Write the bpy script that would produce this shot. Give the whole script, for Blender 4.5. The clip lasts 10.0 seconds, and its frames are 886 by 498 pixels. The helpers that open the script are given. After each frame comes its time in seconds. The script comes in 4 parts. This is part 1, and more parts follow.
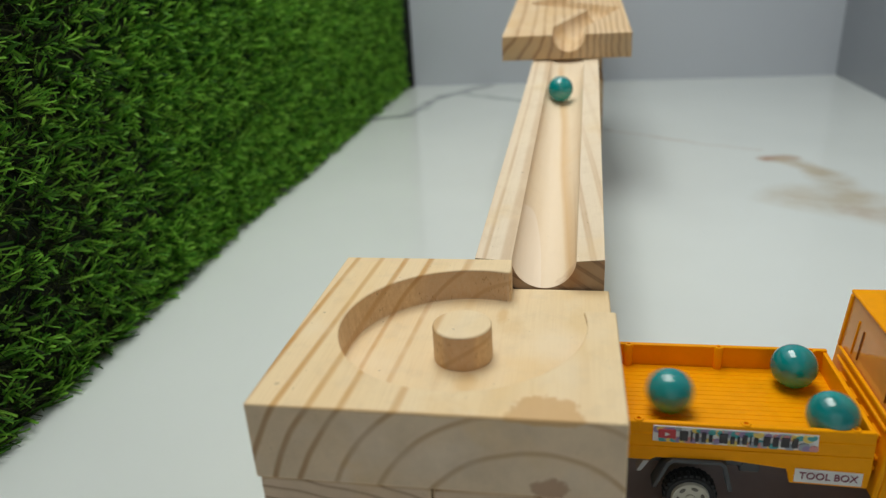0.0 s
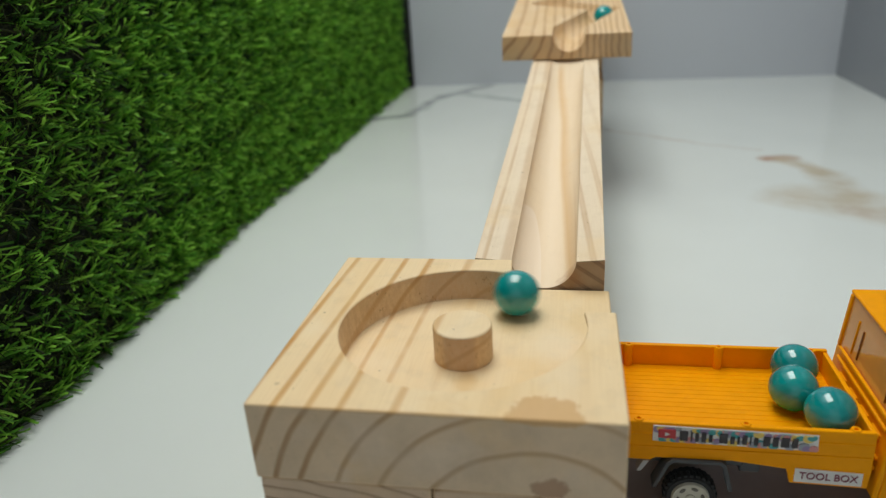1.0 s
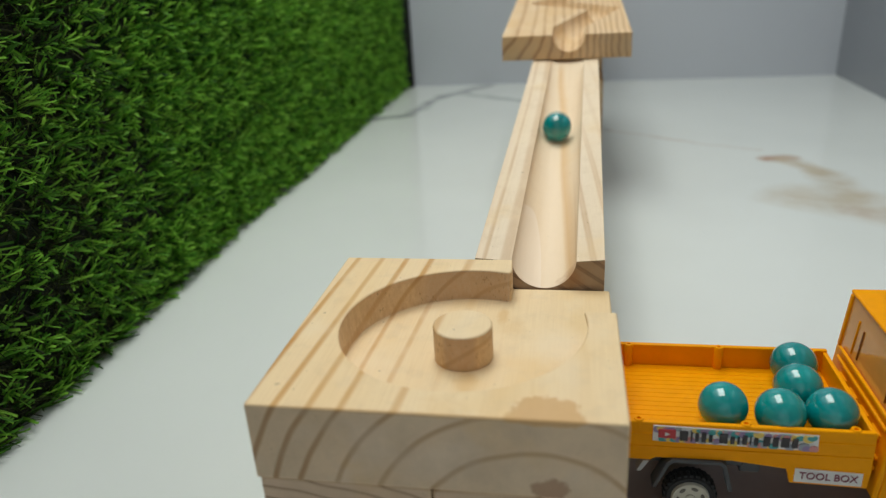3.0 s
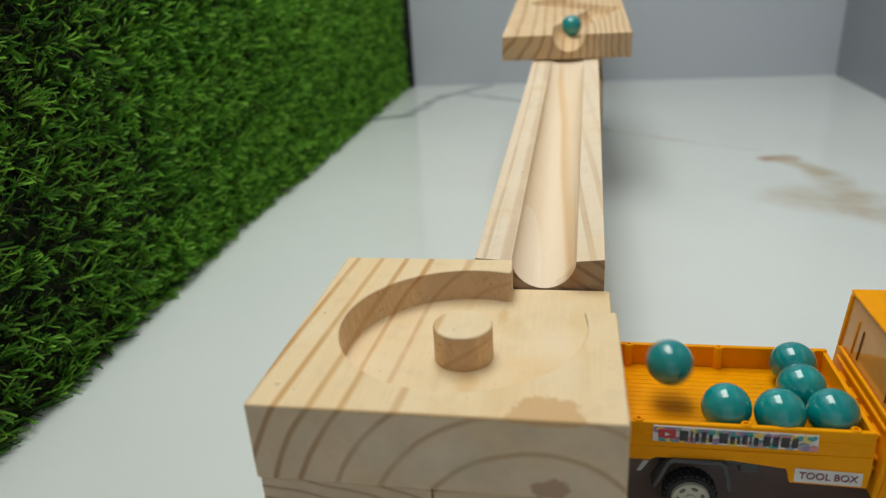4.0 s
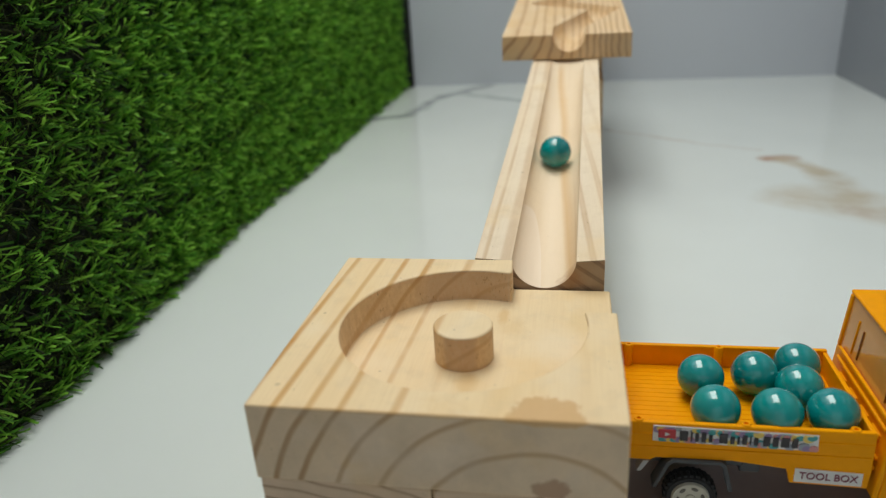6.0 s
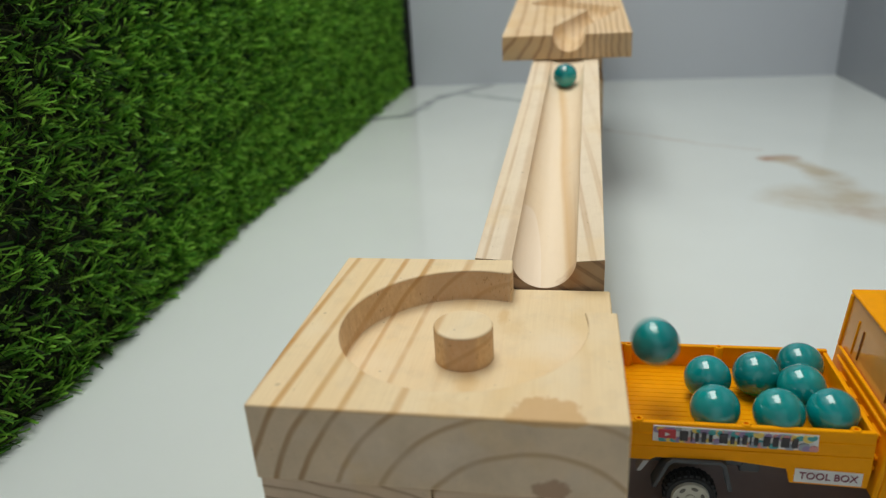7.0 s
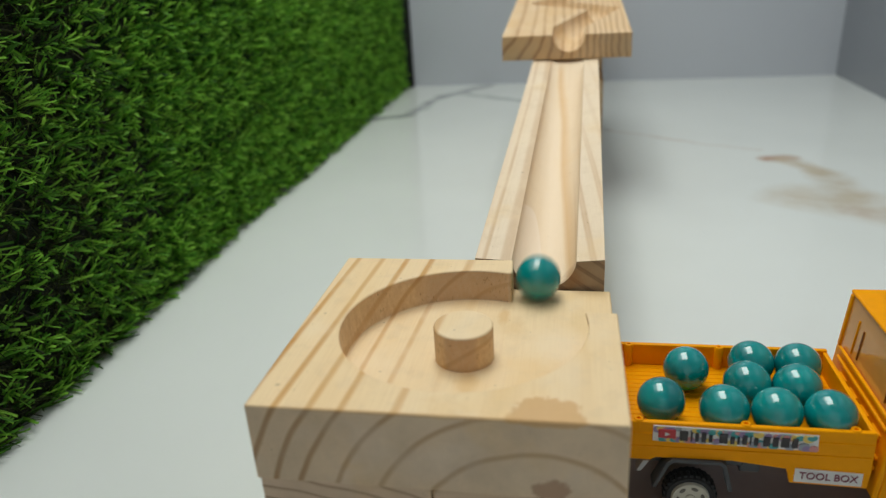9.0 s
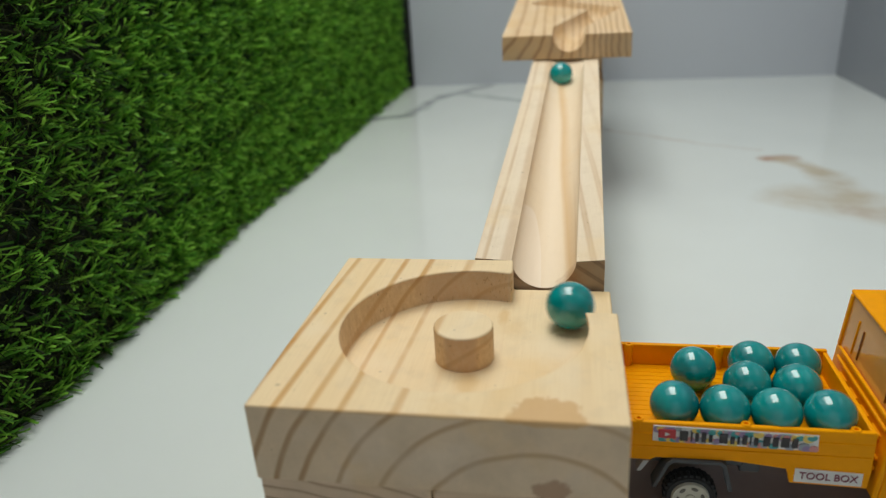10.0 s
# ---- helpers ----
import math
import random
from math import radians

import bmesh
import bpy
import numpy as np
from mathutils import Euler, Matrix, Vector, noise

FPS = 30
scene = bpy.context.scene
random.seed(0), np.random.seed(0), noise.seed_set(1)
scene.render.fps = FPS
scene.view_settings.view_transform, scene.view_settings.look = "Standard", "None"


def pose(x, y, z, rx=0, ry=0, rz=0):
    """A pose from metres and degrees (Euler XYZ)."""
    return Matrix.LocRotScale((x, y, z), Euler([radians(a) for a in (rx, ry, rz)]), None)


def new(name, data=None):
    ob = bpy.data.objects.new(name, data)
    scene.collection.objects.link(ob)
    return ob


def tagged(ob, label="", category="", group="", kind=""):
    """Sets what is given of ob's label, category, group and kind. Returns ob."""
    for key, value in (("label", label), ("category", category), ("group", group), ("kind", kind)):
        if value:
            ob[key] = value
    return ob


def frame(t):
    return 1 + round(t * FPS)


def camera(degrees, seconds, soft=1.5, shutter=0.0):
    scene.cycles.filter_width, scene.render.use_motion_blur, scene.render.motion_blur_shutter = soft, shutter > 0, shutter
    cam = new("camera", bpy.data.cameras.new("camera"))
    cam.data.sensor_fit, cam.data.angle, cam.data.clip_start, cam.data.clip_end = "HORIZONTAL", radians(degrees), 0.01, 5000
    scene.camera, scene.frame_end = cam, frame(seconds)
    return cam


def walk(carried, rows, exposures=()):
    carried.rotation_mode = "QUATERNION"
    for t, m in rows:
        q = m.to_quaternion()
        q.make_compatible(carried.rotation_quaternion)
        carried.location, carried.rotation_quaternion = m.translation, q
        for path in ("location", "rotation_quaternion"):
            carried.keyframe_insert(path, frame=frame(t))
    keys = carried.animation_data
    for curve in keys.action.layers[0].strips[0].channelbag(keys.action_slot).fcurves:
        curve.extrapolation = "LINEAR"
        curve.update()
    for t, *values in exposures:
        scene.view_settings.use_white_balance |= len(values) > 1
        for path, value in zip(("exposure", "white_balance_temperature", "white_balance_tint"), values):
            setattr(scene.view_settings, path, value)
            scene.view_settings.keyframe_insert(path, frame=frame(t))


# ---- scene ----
cam = camera(63.82, 10.0, soft=1.3, shutter=0.3)
cam.data.dof.use_dof = True
cam.data.dof.focus_distance, cam.data.dof.aperture_fstop = 0.29, 9.5
EYE = pose(0.0888, -0.1539, 0.1979, 67.398, 3.180, 9.489)
walk(cam, [(0.0, EYE), (10.0, EYE)], exposures=[(0.0, 0.0), (10.0, 0.0)])

# ---- light: one ceiling panel in a small white tiled alcove ----
ROOM = 1.05
world = bpy.data.worlds.new("world")
world.use_nodes = True
world.node_tree.nodes["Background"].inputs[0].default_value = (0.8, 0.88, 1.0, 1)
world.node_tree.nodes["Background"].inputs[1].default_value = 0.25
scene.world = world

lamp_data = bpy.data.lights.new("ceiling_lamp", "AREA")
lamp_data.shape, lamp_data.size, lamp_data.size_y = "RECTANGLE", 0.38, 0.84
lamp_data.energy, lamp_data.color = 6.7, (0.978, 1.0, 0.948)
lamp = new("ceiling_lamp", lamp_data)
lamp.matrix_world = pose(-0.012, 0.33, ROOM - 0.045)

# main levels (floor at 0)
TOP = 0.0849          # top of the bowl block and of the track's low end
RECESS = 0.0722       # bowl floor
BLOCK_W, BLOCK_D, BLOCK_T = 0.1051, 0.1034, 0.0256
BOWL = Vector((0.0545, 0.052))
BOWL_R = 0.0408
SLOPE = 0.0915        # rise of track and upper board
BED = 0.0348          # truck bed floor
R_MARBLE = 0.0086


# ---- material helpers ----
def material(name):
    m = bpy.data.materials.new(name)
    m.use_nodes = True
    return m, m.node_tree, m.node_tree.nodes["Principled BSDF"]


def calc(tree, op, a, b=None, c=None, clamp=False):
    n = tree.nodes.new("ShaderNodeMath")
    n.operation, n.use_clamp = op, clamp
    for i, v in enumerate((a, b, c)):
        if v is None:
            continue
        if isinstance(v, (int, float)):
            n.inputs[i].default_value = v
        else:
            tree.links.new(v, n.inputs[i])
    return n.outputs[0]


def mix(tree, fac, a, b, blend="MIX"):
    n = tree.nodes.new("ShaderNodeMix")
    n.data_type, n.blend_type = "RGBA", blend
    for slot, v in ((0, fac), (6, a), (7, b)):
        if isinstance(v, (int, float)):
            n.inputs[slot].default_value = v
        elif isinstance(v, tuple):
            n.inputs[slot].default_value = (*v, 1)
        else:
            tree.links.new(v, n.inputs[slot])
    return n.outputs[2]


def ramp(tree, value, *stops):
    n = tree.nodes.new("ShaderNodeValToRGB")
    while len(n.color_ramp.elements) < len(stops):
        n.color_ramp.elements.new(0.5)
    for e, (at, colour) in zip(n.color_ramp.elements, stops):
        e.position = at
        e.color = (*colour, 1) if isinstance(colour, tuple) else (colour, colour, colour, 1)
    tree.links.new(value, n.inputs[0])
    return n.outputs[0]


def coords(tree, offset=(0, 0, 0), scale=(1, 1, 1)):
    tc = tree.nodes.new("ShaderNodeTexCoord")
    mp = tree.nodes.new("ShaderNodeMapping")
    mp.inputs["Location"].default_value = offset
    mp.inputs["Scale"].default_value = scale
    tree.links.new(tc.outputs["Object"], mp.inputs[0])
    return mp.outputs[0]


def speckle(tree, vector, scale, detail=3.0, rough=0.55, out=0):
    n = tree.nodes.new("ShaderNodeTexNoise")
    n.inputs["Scale"].default_value = scale
    n.inputs["Detail"].default_value = detail
    n.inputs["Roughness"].default_value = rough
    tree.links.new(vector, n.inputs["Vector"])
    return n.outputs[out]


def bump(tree, bsdf, height, strength=0.2, distance=0.0005):
    n = tree.nodes.new("ShaderNodeBump")
    n.inputs["Strength"].default_value = strength
    n.inputs["Distance"].default_value = distance
    tree.links.new(height, n.inputs["Height"])
    tree.links.new(n.outputs[0], bsdf.inputs["Normal"])


def axes(tree, vector):
    n = tree.nodes.new("ShaderNodeSeparateXYZ")
    tree.links.new(vector, n.inputs[0])
    return n.outputs


def blotch(tree, v, centre, size, noise_value, ragged=0.5, core=0.86):
    """A soft-edged stain of ragged outline round a place in the thing's own space."""
    x, y, z = axes(tree, v)
    total = None
    for s, c, r in zip((x, y, z), centre, size):
        d = calc(tree, "DIVIDE", calc(tree, "SUBTRACT", s, c), r)
        d = calc(tree, "MULTIPLY", d, d)
        total = d if total is None else calc(tree, "ADD", total, d)
    d = calc(tree, "ADD", calc(tree, "SQRT", total), calc(tree, "MULTIPLY", calc(tree, "SUBTRACT", noise_value, 0.5), 2 * ragged))
    return ramp(tree, d, (core, 1.0), (1.0, 0.0))


def pine(name, pith, spacing, light, dark, contrast=0.75, wobble=0.0009, turn=0.0, along=0.05, phase=0.0, end=None, end_ring=0.38, rise=0.0, broad=False, stains=(), rings=None, figure=None, milled=False, worn=0.0):
    """Sawn pine: growth rings round a pith line that runs along y, fine fibres, pores."""
    m, tree, bsdf = material(name)
    v = coords(tree)
    x, y, z = axes(tree, v)
    stretched = coords(tree, scale=(1, along, 1))
    slow = speckle(tree, stretched, 30, 2.0)
    fine = speckle(tree, coords(tree, scale=(1, 0.03, 1)), 1500, 3.0, 0.6)
    dx = calc(tree, "SUBTRACT", calc(tree, "ADD", x, calc(tree, "MULTIPLY", y, turn)), pith[0])
    dz = calc(tree, "SUBTRACT", calc(tree, "SUBTRACT", z, calc(tree, "MULTIPLY", y, rise)), pith[1])
    r = calc(tree, "SQRT", calc(tree, "ADD", calc(tree, "MULTIPLY", dx, dx), calc(tree, "MULTIPLY", dz, dz)))
    r = calc(tree, "ADD", r, calc(tree, "MULTIPLY", calc(tree, "SUBTRACT", slow, 0.5), wobble * 6))
    saw = calc(tree, "FRACT", calc(tree, "ADD", calc(tree, "DIVIDE", r, spacing), phase))
    late = ramp(tree, saw, (0.0, 0.06), (0.5, 0.03), (0.76, 0.18), (0.85, 0.9), (0.91, 1.0), (0.96, 0.06))
    if broad:     # cut almost along the rings: wide soft bands
        late = ramp(tree, saw, (0.0, 0.25), (0.18, 0.0), (0.45, 0.08), (0.74, 0.75), (0.88, 1.0), (0.97, 0.5))
    if rings:     # rings laid out one by one
        late = rings(tree, x, y, z, r, slow)
    strength = ramp(tree, speckle(tree, coords(tree, offset=(3, 1, 2), scale=(1, 0.15, 1)), 14, 1.0), (0.25, 0.62), (0.55, 1.0))
    late = calc(tree, "MULTIPLY", calc(tree, "MULTIPLY", late, strength), contrast)
    colour = mix(tree, late, light, dark)
    warm = speckle(tree, coords(tree, offset=(5, 0, 0), scale=(1, 0.2, 1)), 25, 2.0)
    colour = mix(tree, ramp(tree, warm, (0.35, 0.0), (0.75, 0.5)), colour, tuple(a * b for a, b in zip(light, (0.96, 0.87, 0.72))))
    colour = mix(tree, calc(tree, "MULTIPLY", ramp(tree, fine, (0.4, 0.0), (0.8, 1.0)), 0.10), colour, tuple(0.8 * c for c in dark))
    resin = speckle(tree, coords(tree, offset=(1.7, 0.4, 0.2), scale=(1, 0.6, 1)), 34, 3.0, 0.6)
    colour = mix(tree, calc(tree, "MULTIPLY", ramp(tree, resin, (0.56, 0.0), (0.68, 1.0)), 0.35), colour, tuple(a * b for a, b in zip(light, (0.93, 0.80, 0.55))))
    pores = ramp(tree, speckle(tree, coords(tree, scale=(1, 0.35, 1)), 900, 1.0), (0.77, 0.0), (0.82, 1.0))
    colour = mix(tree, calc(tree, "MULTIPLY", pores, 0.35), colour, (0.16, 0.08, 0.03))
    if worn:      # greyish handling smudges and small dark specks
        smudge = ramp(tree, speckle(tree, coords(tree, offset=(9, 2, 1)), 95, 5.0, 0.68), (0.50, 0.0), (0.70, 1.0))
        colour = mix(tree, calc(tree, "MULTIPLY", smudge, worn), colour, (0.66, 0.50, 0.32))
        bleached = ramp(tree, speckle(tree, coords(tree, offset=(3, 7, 4), scale=(1, 0.5, 1)), 48, 3.0, 0.6), (0.52, 0.0), (0.66, 1.0))
        colour = mix(tree, calc(tree, "MULTIPLY", bleached, worn), colour, (0.93, 0.77, 0.55))
        specks = ramp(tree, speckle(tree, coords(tree, offset=(2, 2, 8)), 420, 0.0), (0.845, 0.0), (0.87, 1.0))
        colour = mix(tree, calc(tree, "MULTIPLY", specks, 0.4), colour, (0.30, 0.20, 0.12))
    if figure:
        colour = figure(tree, x, y, z, colour)
    if end:     # end grain: greyer, with darker rings; the tint also holds some of the front's shade
        geo = tree.nodes.new("ShaderNodeNewGeometry")
        facing = ramp(tree, calc(tree, "ABSOLUTE", axes(tree, geo.outputs["Normal"])[1]), (0.8, 0.0), (0.9, 1.0))
        cut = mix(tree, 1.0, mix(tree, calc(tree, "MULTIPLY", late, end_ring), colour, (0.26, 0.16, 0.10)), end, "MULTIPLY")
        pits = ramp(tree, speckle(tree, coords(tree, offset=(4, 0, 1)), 700, 4.0, 0.7), (0.62, 0.0), (0.72, 1.0))
        patches = ramp(tree, speckle(tree, coords(tree, offset=(2, 0, 5)), 60, 2.0), (0.5, 0.0), (0.65, 1.0))
        cut = mix(tree, calc(tree, "MULTIPLY", calc(tree, "MULTIPLY", pits, patches), 0.8), cut, (0.20, 0.13, 0.09))
        soil = ramp(tree, speckle(tree, coords(tree, offset=(7, 3, 0), scale=(1, 1, 0.8)), 42, 5.0, 0.65), (0.42, 0.0), (0.68, 1.0))
        cut = mix(tree, calc(tree, "MULTIPLY", soil, 0.45), cut, (0.46, 0.35, 0.24))
        colour = mix(tree, facing, colour, cut)
    if milled:    # fuzzy brown end fibres on the cutter's walls
        geo = tree.nodes.new("ShaderNodeNewGeometry")
        wall = ramp(tree, calc(tree, "ABSOLUTE", axes(tree, geo.outputs["Normal"])[2]), (0.3, 1.0), (0.6, 0.0))
        inside = calc(tree, "MULTIPLY", wall, ramp(tree, calc(tree, "MULTIPLY", y, 10.0), (0.005, 0.0), (0.02, 1.0)))
        fuzz = speckle(tree, coords(tree, offset=(0, 4, 0), scale=(1, 1, 0.5)), 620, 4.0, 0.7)
        colour = mix(tree, calc(tree, "MULTIPLY", inside, ramp(tree, fuzz, (0.35, 0.25), (0.7, 0.7))), colour, (0.60, 0.37, 0.19))
        torn = ramp(tree, speckle(tree, coords(tree, offset=(1, 1, 3), scale=(1, 1, 0.45)), 1000, 2.0, 0.6), (0.60, 0.0), (0.70, 1.0))
        zone = ramp(tree, speckle(tree, coords(tree, offset=(6, 1, 2)), 70, 2.0), (0.46, 0.0), (0.58, 1.0))
        colour = mix(tree, calc(tree, "MULTIPLY", calc(tree, "MULTIPLY", torn, zone), calc(tree, "MULTIPLY", inside, 0.6)), colour, (0.36, 0.20, 0.09))
    for centre, size, tone, amount, rag, *core in stains:
        ragged = speckle(tree, v, 210, 4.0, 0.65)
        colour = mix(tree, calc(tree, "MULTIPLY", blotch(tree, v, centre, size, ragged, rag, *core), amount), colour, tone)
    tree.links.new(colour, bsdf.inputs["Base Color"])
    bsdf.inputs["Roughness"].default_value = 0.55
    bsdf.inputs["Specular IOR Level"].default_value = 0.35
    bump(tree, bsdf, calc(tree, "ADD", fine, calc(tree, "MULTIPLY", late, 0.5)), 0.25, 0.0003)
    return m


def block_rings(tree, x, y, z, r, slow):
    """Seven unevenly spaced growth rings, strong outside and faint near the pith."""
    rings = ((0.0347, 0.05, 0.46), (0.0481, 0.10, 0.40), (0.0600, 0.45, 0.50), (0.0704, 0.74, 0.72), (0.0776, 0.84, 0.8), (0.0854, 0.88, 0.85), (0.0934, 1.0, 0.9))
    flat, end = [], []
    for at, on_top, on_end in rings:
        for stops, strong in ((flat, on_top), (end, on_end)):
            stops += [(10 * (at - 0.0014), 0.02), (10 * (at - 0.0005), strong), (10 * (at + 0.0004), strong), (10 * (at + 0.0008), 0.02)]
    r = calc(tree, "MULTIPLY", r, 10.0)
    geo = tree.nodes.new("ShaderNodeNewGeometry")
    upright = ramp(tree, calc(tree, "ABSOLUTE", axes(tree, geo.outputs["Normal"])[2]), (0.3, 1.0), (0.6, 0.0))
    return mix(tree, upright, ramp(tree, r, *flat), ramp(tree, r, *end))


def board_rings(tree, x, y, z, r, slow):
    """Rings crowded towards one edge, wide apart and leaning at the other."""
    deep = calc(tree, "SUBTRACT", calc(tree, "ADD", calc(tree, "MULTIPLY", calc(tree, "SUBTRACT", y, 0.428), SLOPE), TOP + 0.049), z)
    lean = calc(tree, "MULTIPLY", calc(tree, "MAXIMUM", calc(tree, "SUBTRACT", 0.088, x), 0.0), 15.0)
    w = calc(tree, "MULTIPLY", calc(tree, "SUBTRACT", calc(tree, "ADD", x, calc(tree, "MULTIPLY", lean, deep)), 0.0352), 10.0)
    w = calc(tree, "ADD", w, calc(tree, "MULTIPLY", calc(tree, "SUBTRACT", slow, 0.5), 0.10))
    n = calc(tree, "MULTIPLY", w, calc(tree, "ADD", calc(tree, "MULTIPLY", w, 8.5), 6.0))
    return ramp(tree, calc(tree, "FRACT", calc(tree, "ADD", n, 0.1)), (0.0, 0.10), (0.5, 0.0), (0.72, 0.2), (0.85, 0.9), (0.92, 1.0), (0.99, 0.15))


def track_place(tree, x, y, z):
    """Place across the track, along it from its low end, and below its top."""
    along = calc(tree, "SUBTRACT", y, 0.1054)
    u = calc(tree, "SUBTRACT", calc(tree, "SUBTRACT", x, 0.0522), calc(tree, "MULTIPLY", along, 0.0223))
    v = calc(tree, "SUBTRACT", calc(tree, "SUBTRACT", z, TOP), calc(tree, "MULTIPLY", along, SLOPE))
    return u, along, v


def track_rings(tree, x, y, z, r, slow):
    """Slanting layers on one half of the track, straight thin ones along the other."""
    u, along, v = track_place(tree, x, y, z)
    wave = calc(tree, "MULTIPLY", calc(tree, "SUBTRACT", slow, 0.5), 0.005)
    u = calc(tree, "ADD", u, wave)
    layer = calc(tree, "ADD", calc(tree, "ADD", u, calc(tree, "MULTIPLY", v, 1.45)), calc(tree, "MULTIPLY", along, 0.103))
    layer = calc(tree, "FRACT", calc(tree, "ADD", calc(tree, "DIVIDE", calc(tree, "SUBTRACT", layer, 0.0456), 0.010), 10.5))
    layer = ramp(tree, layer, (0.0, 0.0), (0.33, 0.0), (0.43, 0.95), (0.50, 0.8), (0.62, 1.0), (0.70, 0.12), (0.9, 0.0))
    side = ramp(tree, calc(tree, "MULTIPLY", u, 10.0), (0.355, 0.0), (0.385, 1.0))
    geo = tree.nodes.new("ShaderNodeNewGeometry")
    cut = ramp(tree, calc(tree, "ABSOLUTE", axes(tree, geo.outputs["Normal"])[1]), (0.8, 0.0), (0.9, 1.0))
    fading = ramp(tree, calc(tree, "MULTIPLY", along, 4.0), (0.15, 0.85), (0.75, 0.22))
    slant = calc(tree, "MULTIPLY", layer, calc(tree, "MAXIMUM", calc(tree, "MULTIPLY", side, fading), cut))
    straight = ramp(tree, calc(tree, "MULTIPLY", u, 10.0), (0.0, 0.18), (0.030, 0.02), (0.041, 0.75), (0.047, 0.75), (0.054, 0.0), (0.068, 0.10), (0.075, 0.0),
                    (0.100, 0.0), (0.115, 0.60), (0.145, 0.70), (0.165, 0.08), (0.200, 0.0), (0.215, 0.12), (0.24, 0.0), (0.262, 0.12), (0.27, 0.0), (0.300, 0.14), (0.312, 0.0))
    straight = calc(tree, "MULTIPLY", straight, calc(tree, "SUBTRACT", 1.0, cut))
    return calc(tree, "MAXIMUM", slant, straight)


def track_figure(tree, x, y, z, colour):
    """In the groove: warmer wood, an amber streak, and a pale tongue where the cutter ran out through a layer."""
    u, along, v = track_place(tree, x, y, z)
    wave = speckle(tree, coords(tree, offset=(0, 2, 0), scale=(1, 0.12, 1)), 60, 3.0)
    deep = ramp(tree, calc(tree, "MULTIPLY", v, -100.0), (0.10, 0.0), (0.45, 1.0))
    colour = mix(tree, calc(tree, "MULTIPLY", deep, 0.5), colour, (0.86, 0.665, 0.45))
    q = calc(tree, "ADD", calc(tree, "ADD", u, calc(tree, "MULTIPLY", along, 0.050)), calc(tree, "MULTIPLY", calc(tree, "SUBTRACT", wave, 0.5), 0.004))
    streak = ramp(tree, calc(tree, "MULTIPLY", q, 10.0), (0.346, 0.0), (0.374, 1.0), (0.392, 0.75), (0.42, 0.0))
    colour = mix(tree, calc(tree, "MULTIPLY", calc(tree, "MULTIPLY", streak, deep), 0.62), colour, (0.70, 0.43, 0.18))
    pale = ramp(tree, calc(tree, "MULTIPLY", q, 10.0), (0.24, 0.0), (0.30, 0.55), (0.352, 0.45), (0.362, 0.0))
    colour = mix(tree, calc(tree, "MULTIPLY", pale, deep), colour, (0.92, 0.76, 0.57))
    du = calc(tree, "DIVIDE", calc(tree, "SUBTRACT", calc(tree, "ADD", u, calc(tree, "MULTIPLY", along, 0.03)), 0.0195), 0.0066)
    dy = calc(tree, "DIVIDE", along, 0.064)
    d = calc(tree, "SQRT", calc(tree, "ADD", calc(tree, "MULTIPLY", du, du), calc(tree, "MULTIPLY", dy, dy)))
    d = calc(tree, "ADD", d, calc(tree, "MULTIPLY", calc(tree, "SUBTRACT", wave, 0.5), 0.25))
    tongue = ramp(tree, d, (0.80, 0.7), (0.97, 1.0), (1.02, 0.0))
    return mix(tree, calc(tree, "MULTIPLY", tongue, deep), colour, (0.91, 0.75, 0.585))


PALE, AMBER = (0.91, 0.705, 0.435), (0.53, 0.215, 0.012)
WOOD_BLOCK = pine("pine_bowl_block", (0.0808, 0.0392), 0.0083, PALE, AMBER, 1.15, wobble=0.0006, turn=-0.0375, rise=-0.0312, end=(0.84, 0.835, 0.95), rings=block_rings, milled=True, worn=0.30, stains=(
    ((0.0838, 0.0, TOP), (0.0112, 0.0125, 0.0022), (0.66, 0.38, 0.15), 0.75, 0.5),
    ((0.0850, -0.001, 0.0620), (0.0056, 0.004, 0.0046), (0.36, 0.19, 0.11), 0.7, 0.9),
    ((0.0500, 0.0, TOP), (0.0600, 0.0011, 0.0012), (0.60, 0.32, 0.10), 0.5, 0.25, 0.3),
    ((0.0575, 0.0350, RECESS), (0.0045, 0.0100, 0.0020), (0.74, 0.46, 0.18), 0.5, 0.35, 0.35),
    ((0.0655, 0.0800, RECESS), (0.0028, 0.0075, 0.0020), (0.72, 0.44, 0.17), 0.55, 0.35, 0.35),
    ((0.0695, 0.0720, RECESS), (0.0060, 0.0090, 0.0020), (0.80, 0.55, 0.27), 0.45, 0.6, 0.35),
    ((0.0940, 0.0760, RECESS), (0.0070, 0.0140, 0.0020), (0.82, 0.58, 0.28), 0.4, 0.8, 0.35),
    ((0.0855, 0.0600, RECESS), (0.0115, 0.0160, 0.0020), (0.93, 0.76, 0.53), 0.55, 0.4, 0.35),
    ((0.0560, 0.0020, TOP), (0.0080, 0.0100, 0.0020), (0.80, 0.53, 0.24), 0.35, 0.9, 0.3)))
WOOD_LOWER = pine("pine_lower_block", (-0.010, -0.100), 0.0046, (0.80, 0.62, 0.42), (0.40, 0.21, 0.09), 0.95, end=(0.90, 0.87, 0.93), end_ring=0.6)
WOOD_ARCHED = pine("pine_arched_block", (0.068, 0.010), 0.0052, (0.80, 0.62, 0.42), (0.40, 0.21, 0.09), 0.95, phase=0.35, end=(0.90, 0.87, 0.93), end_ring=0.6)
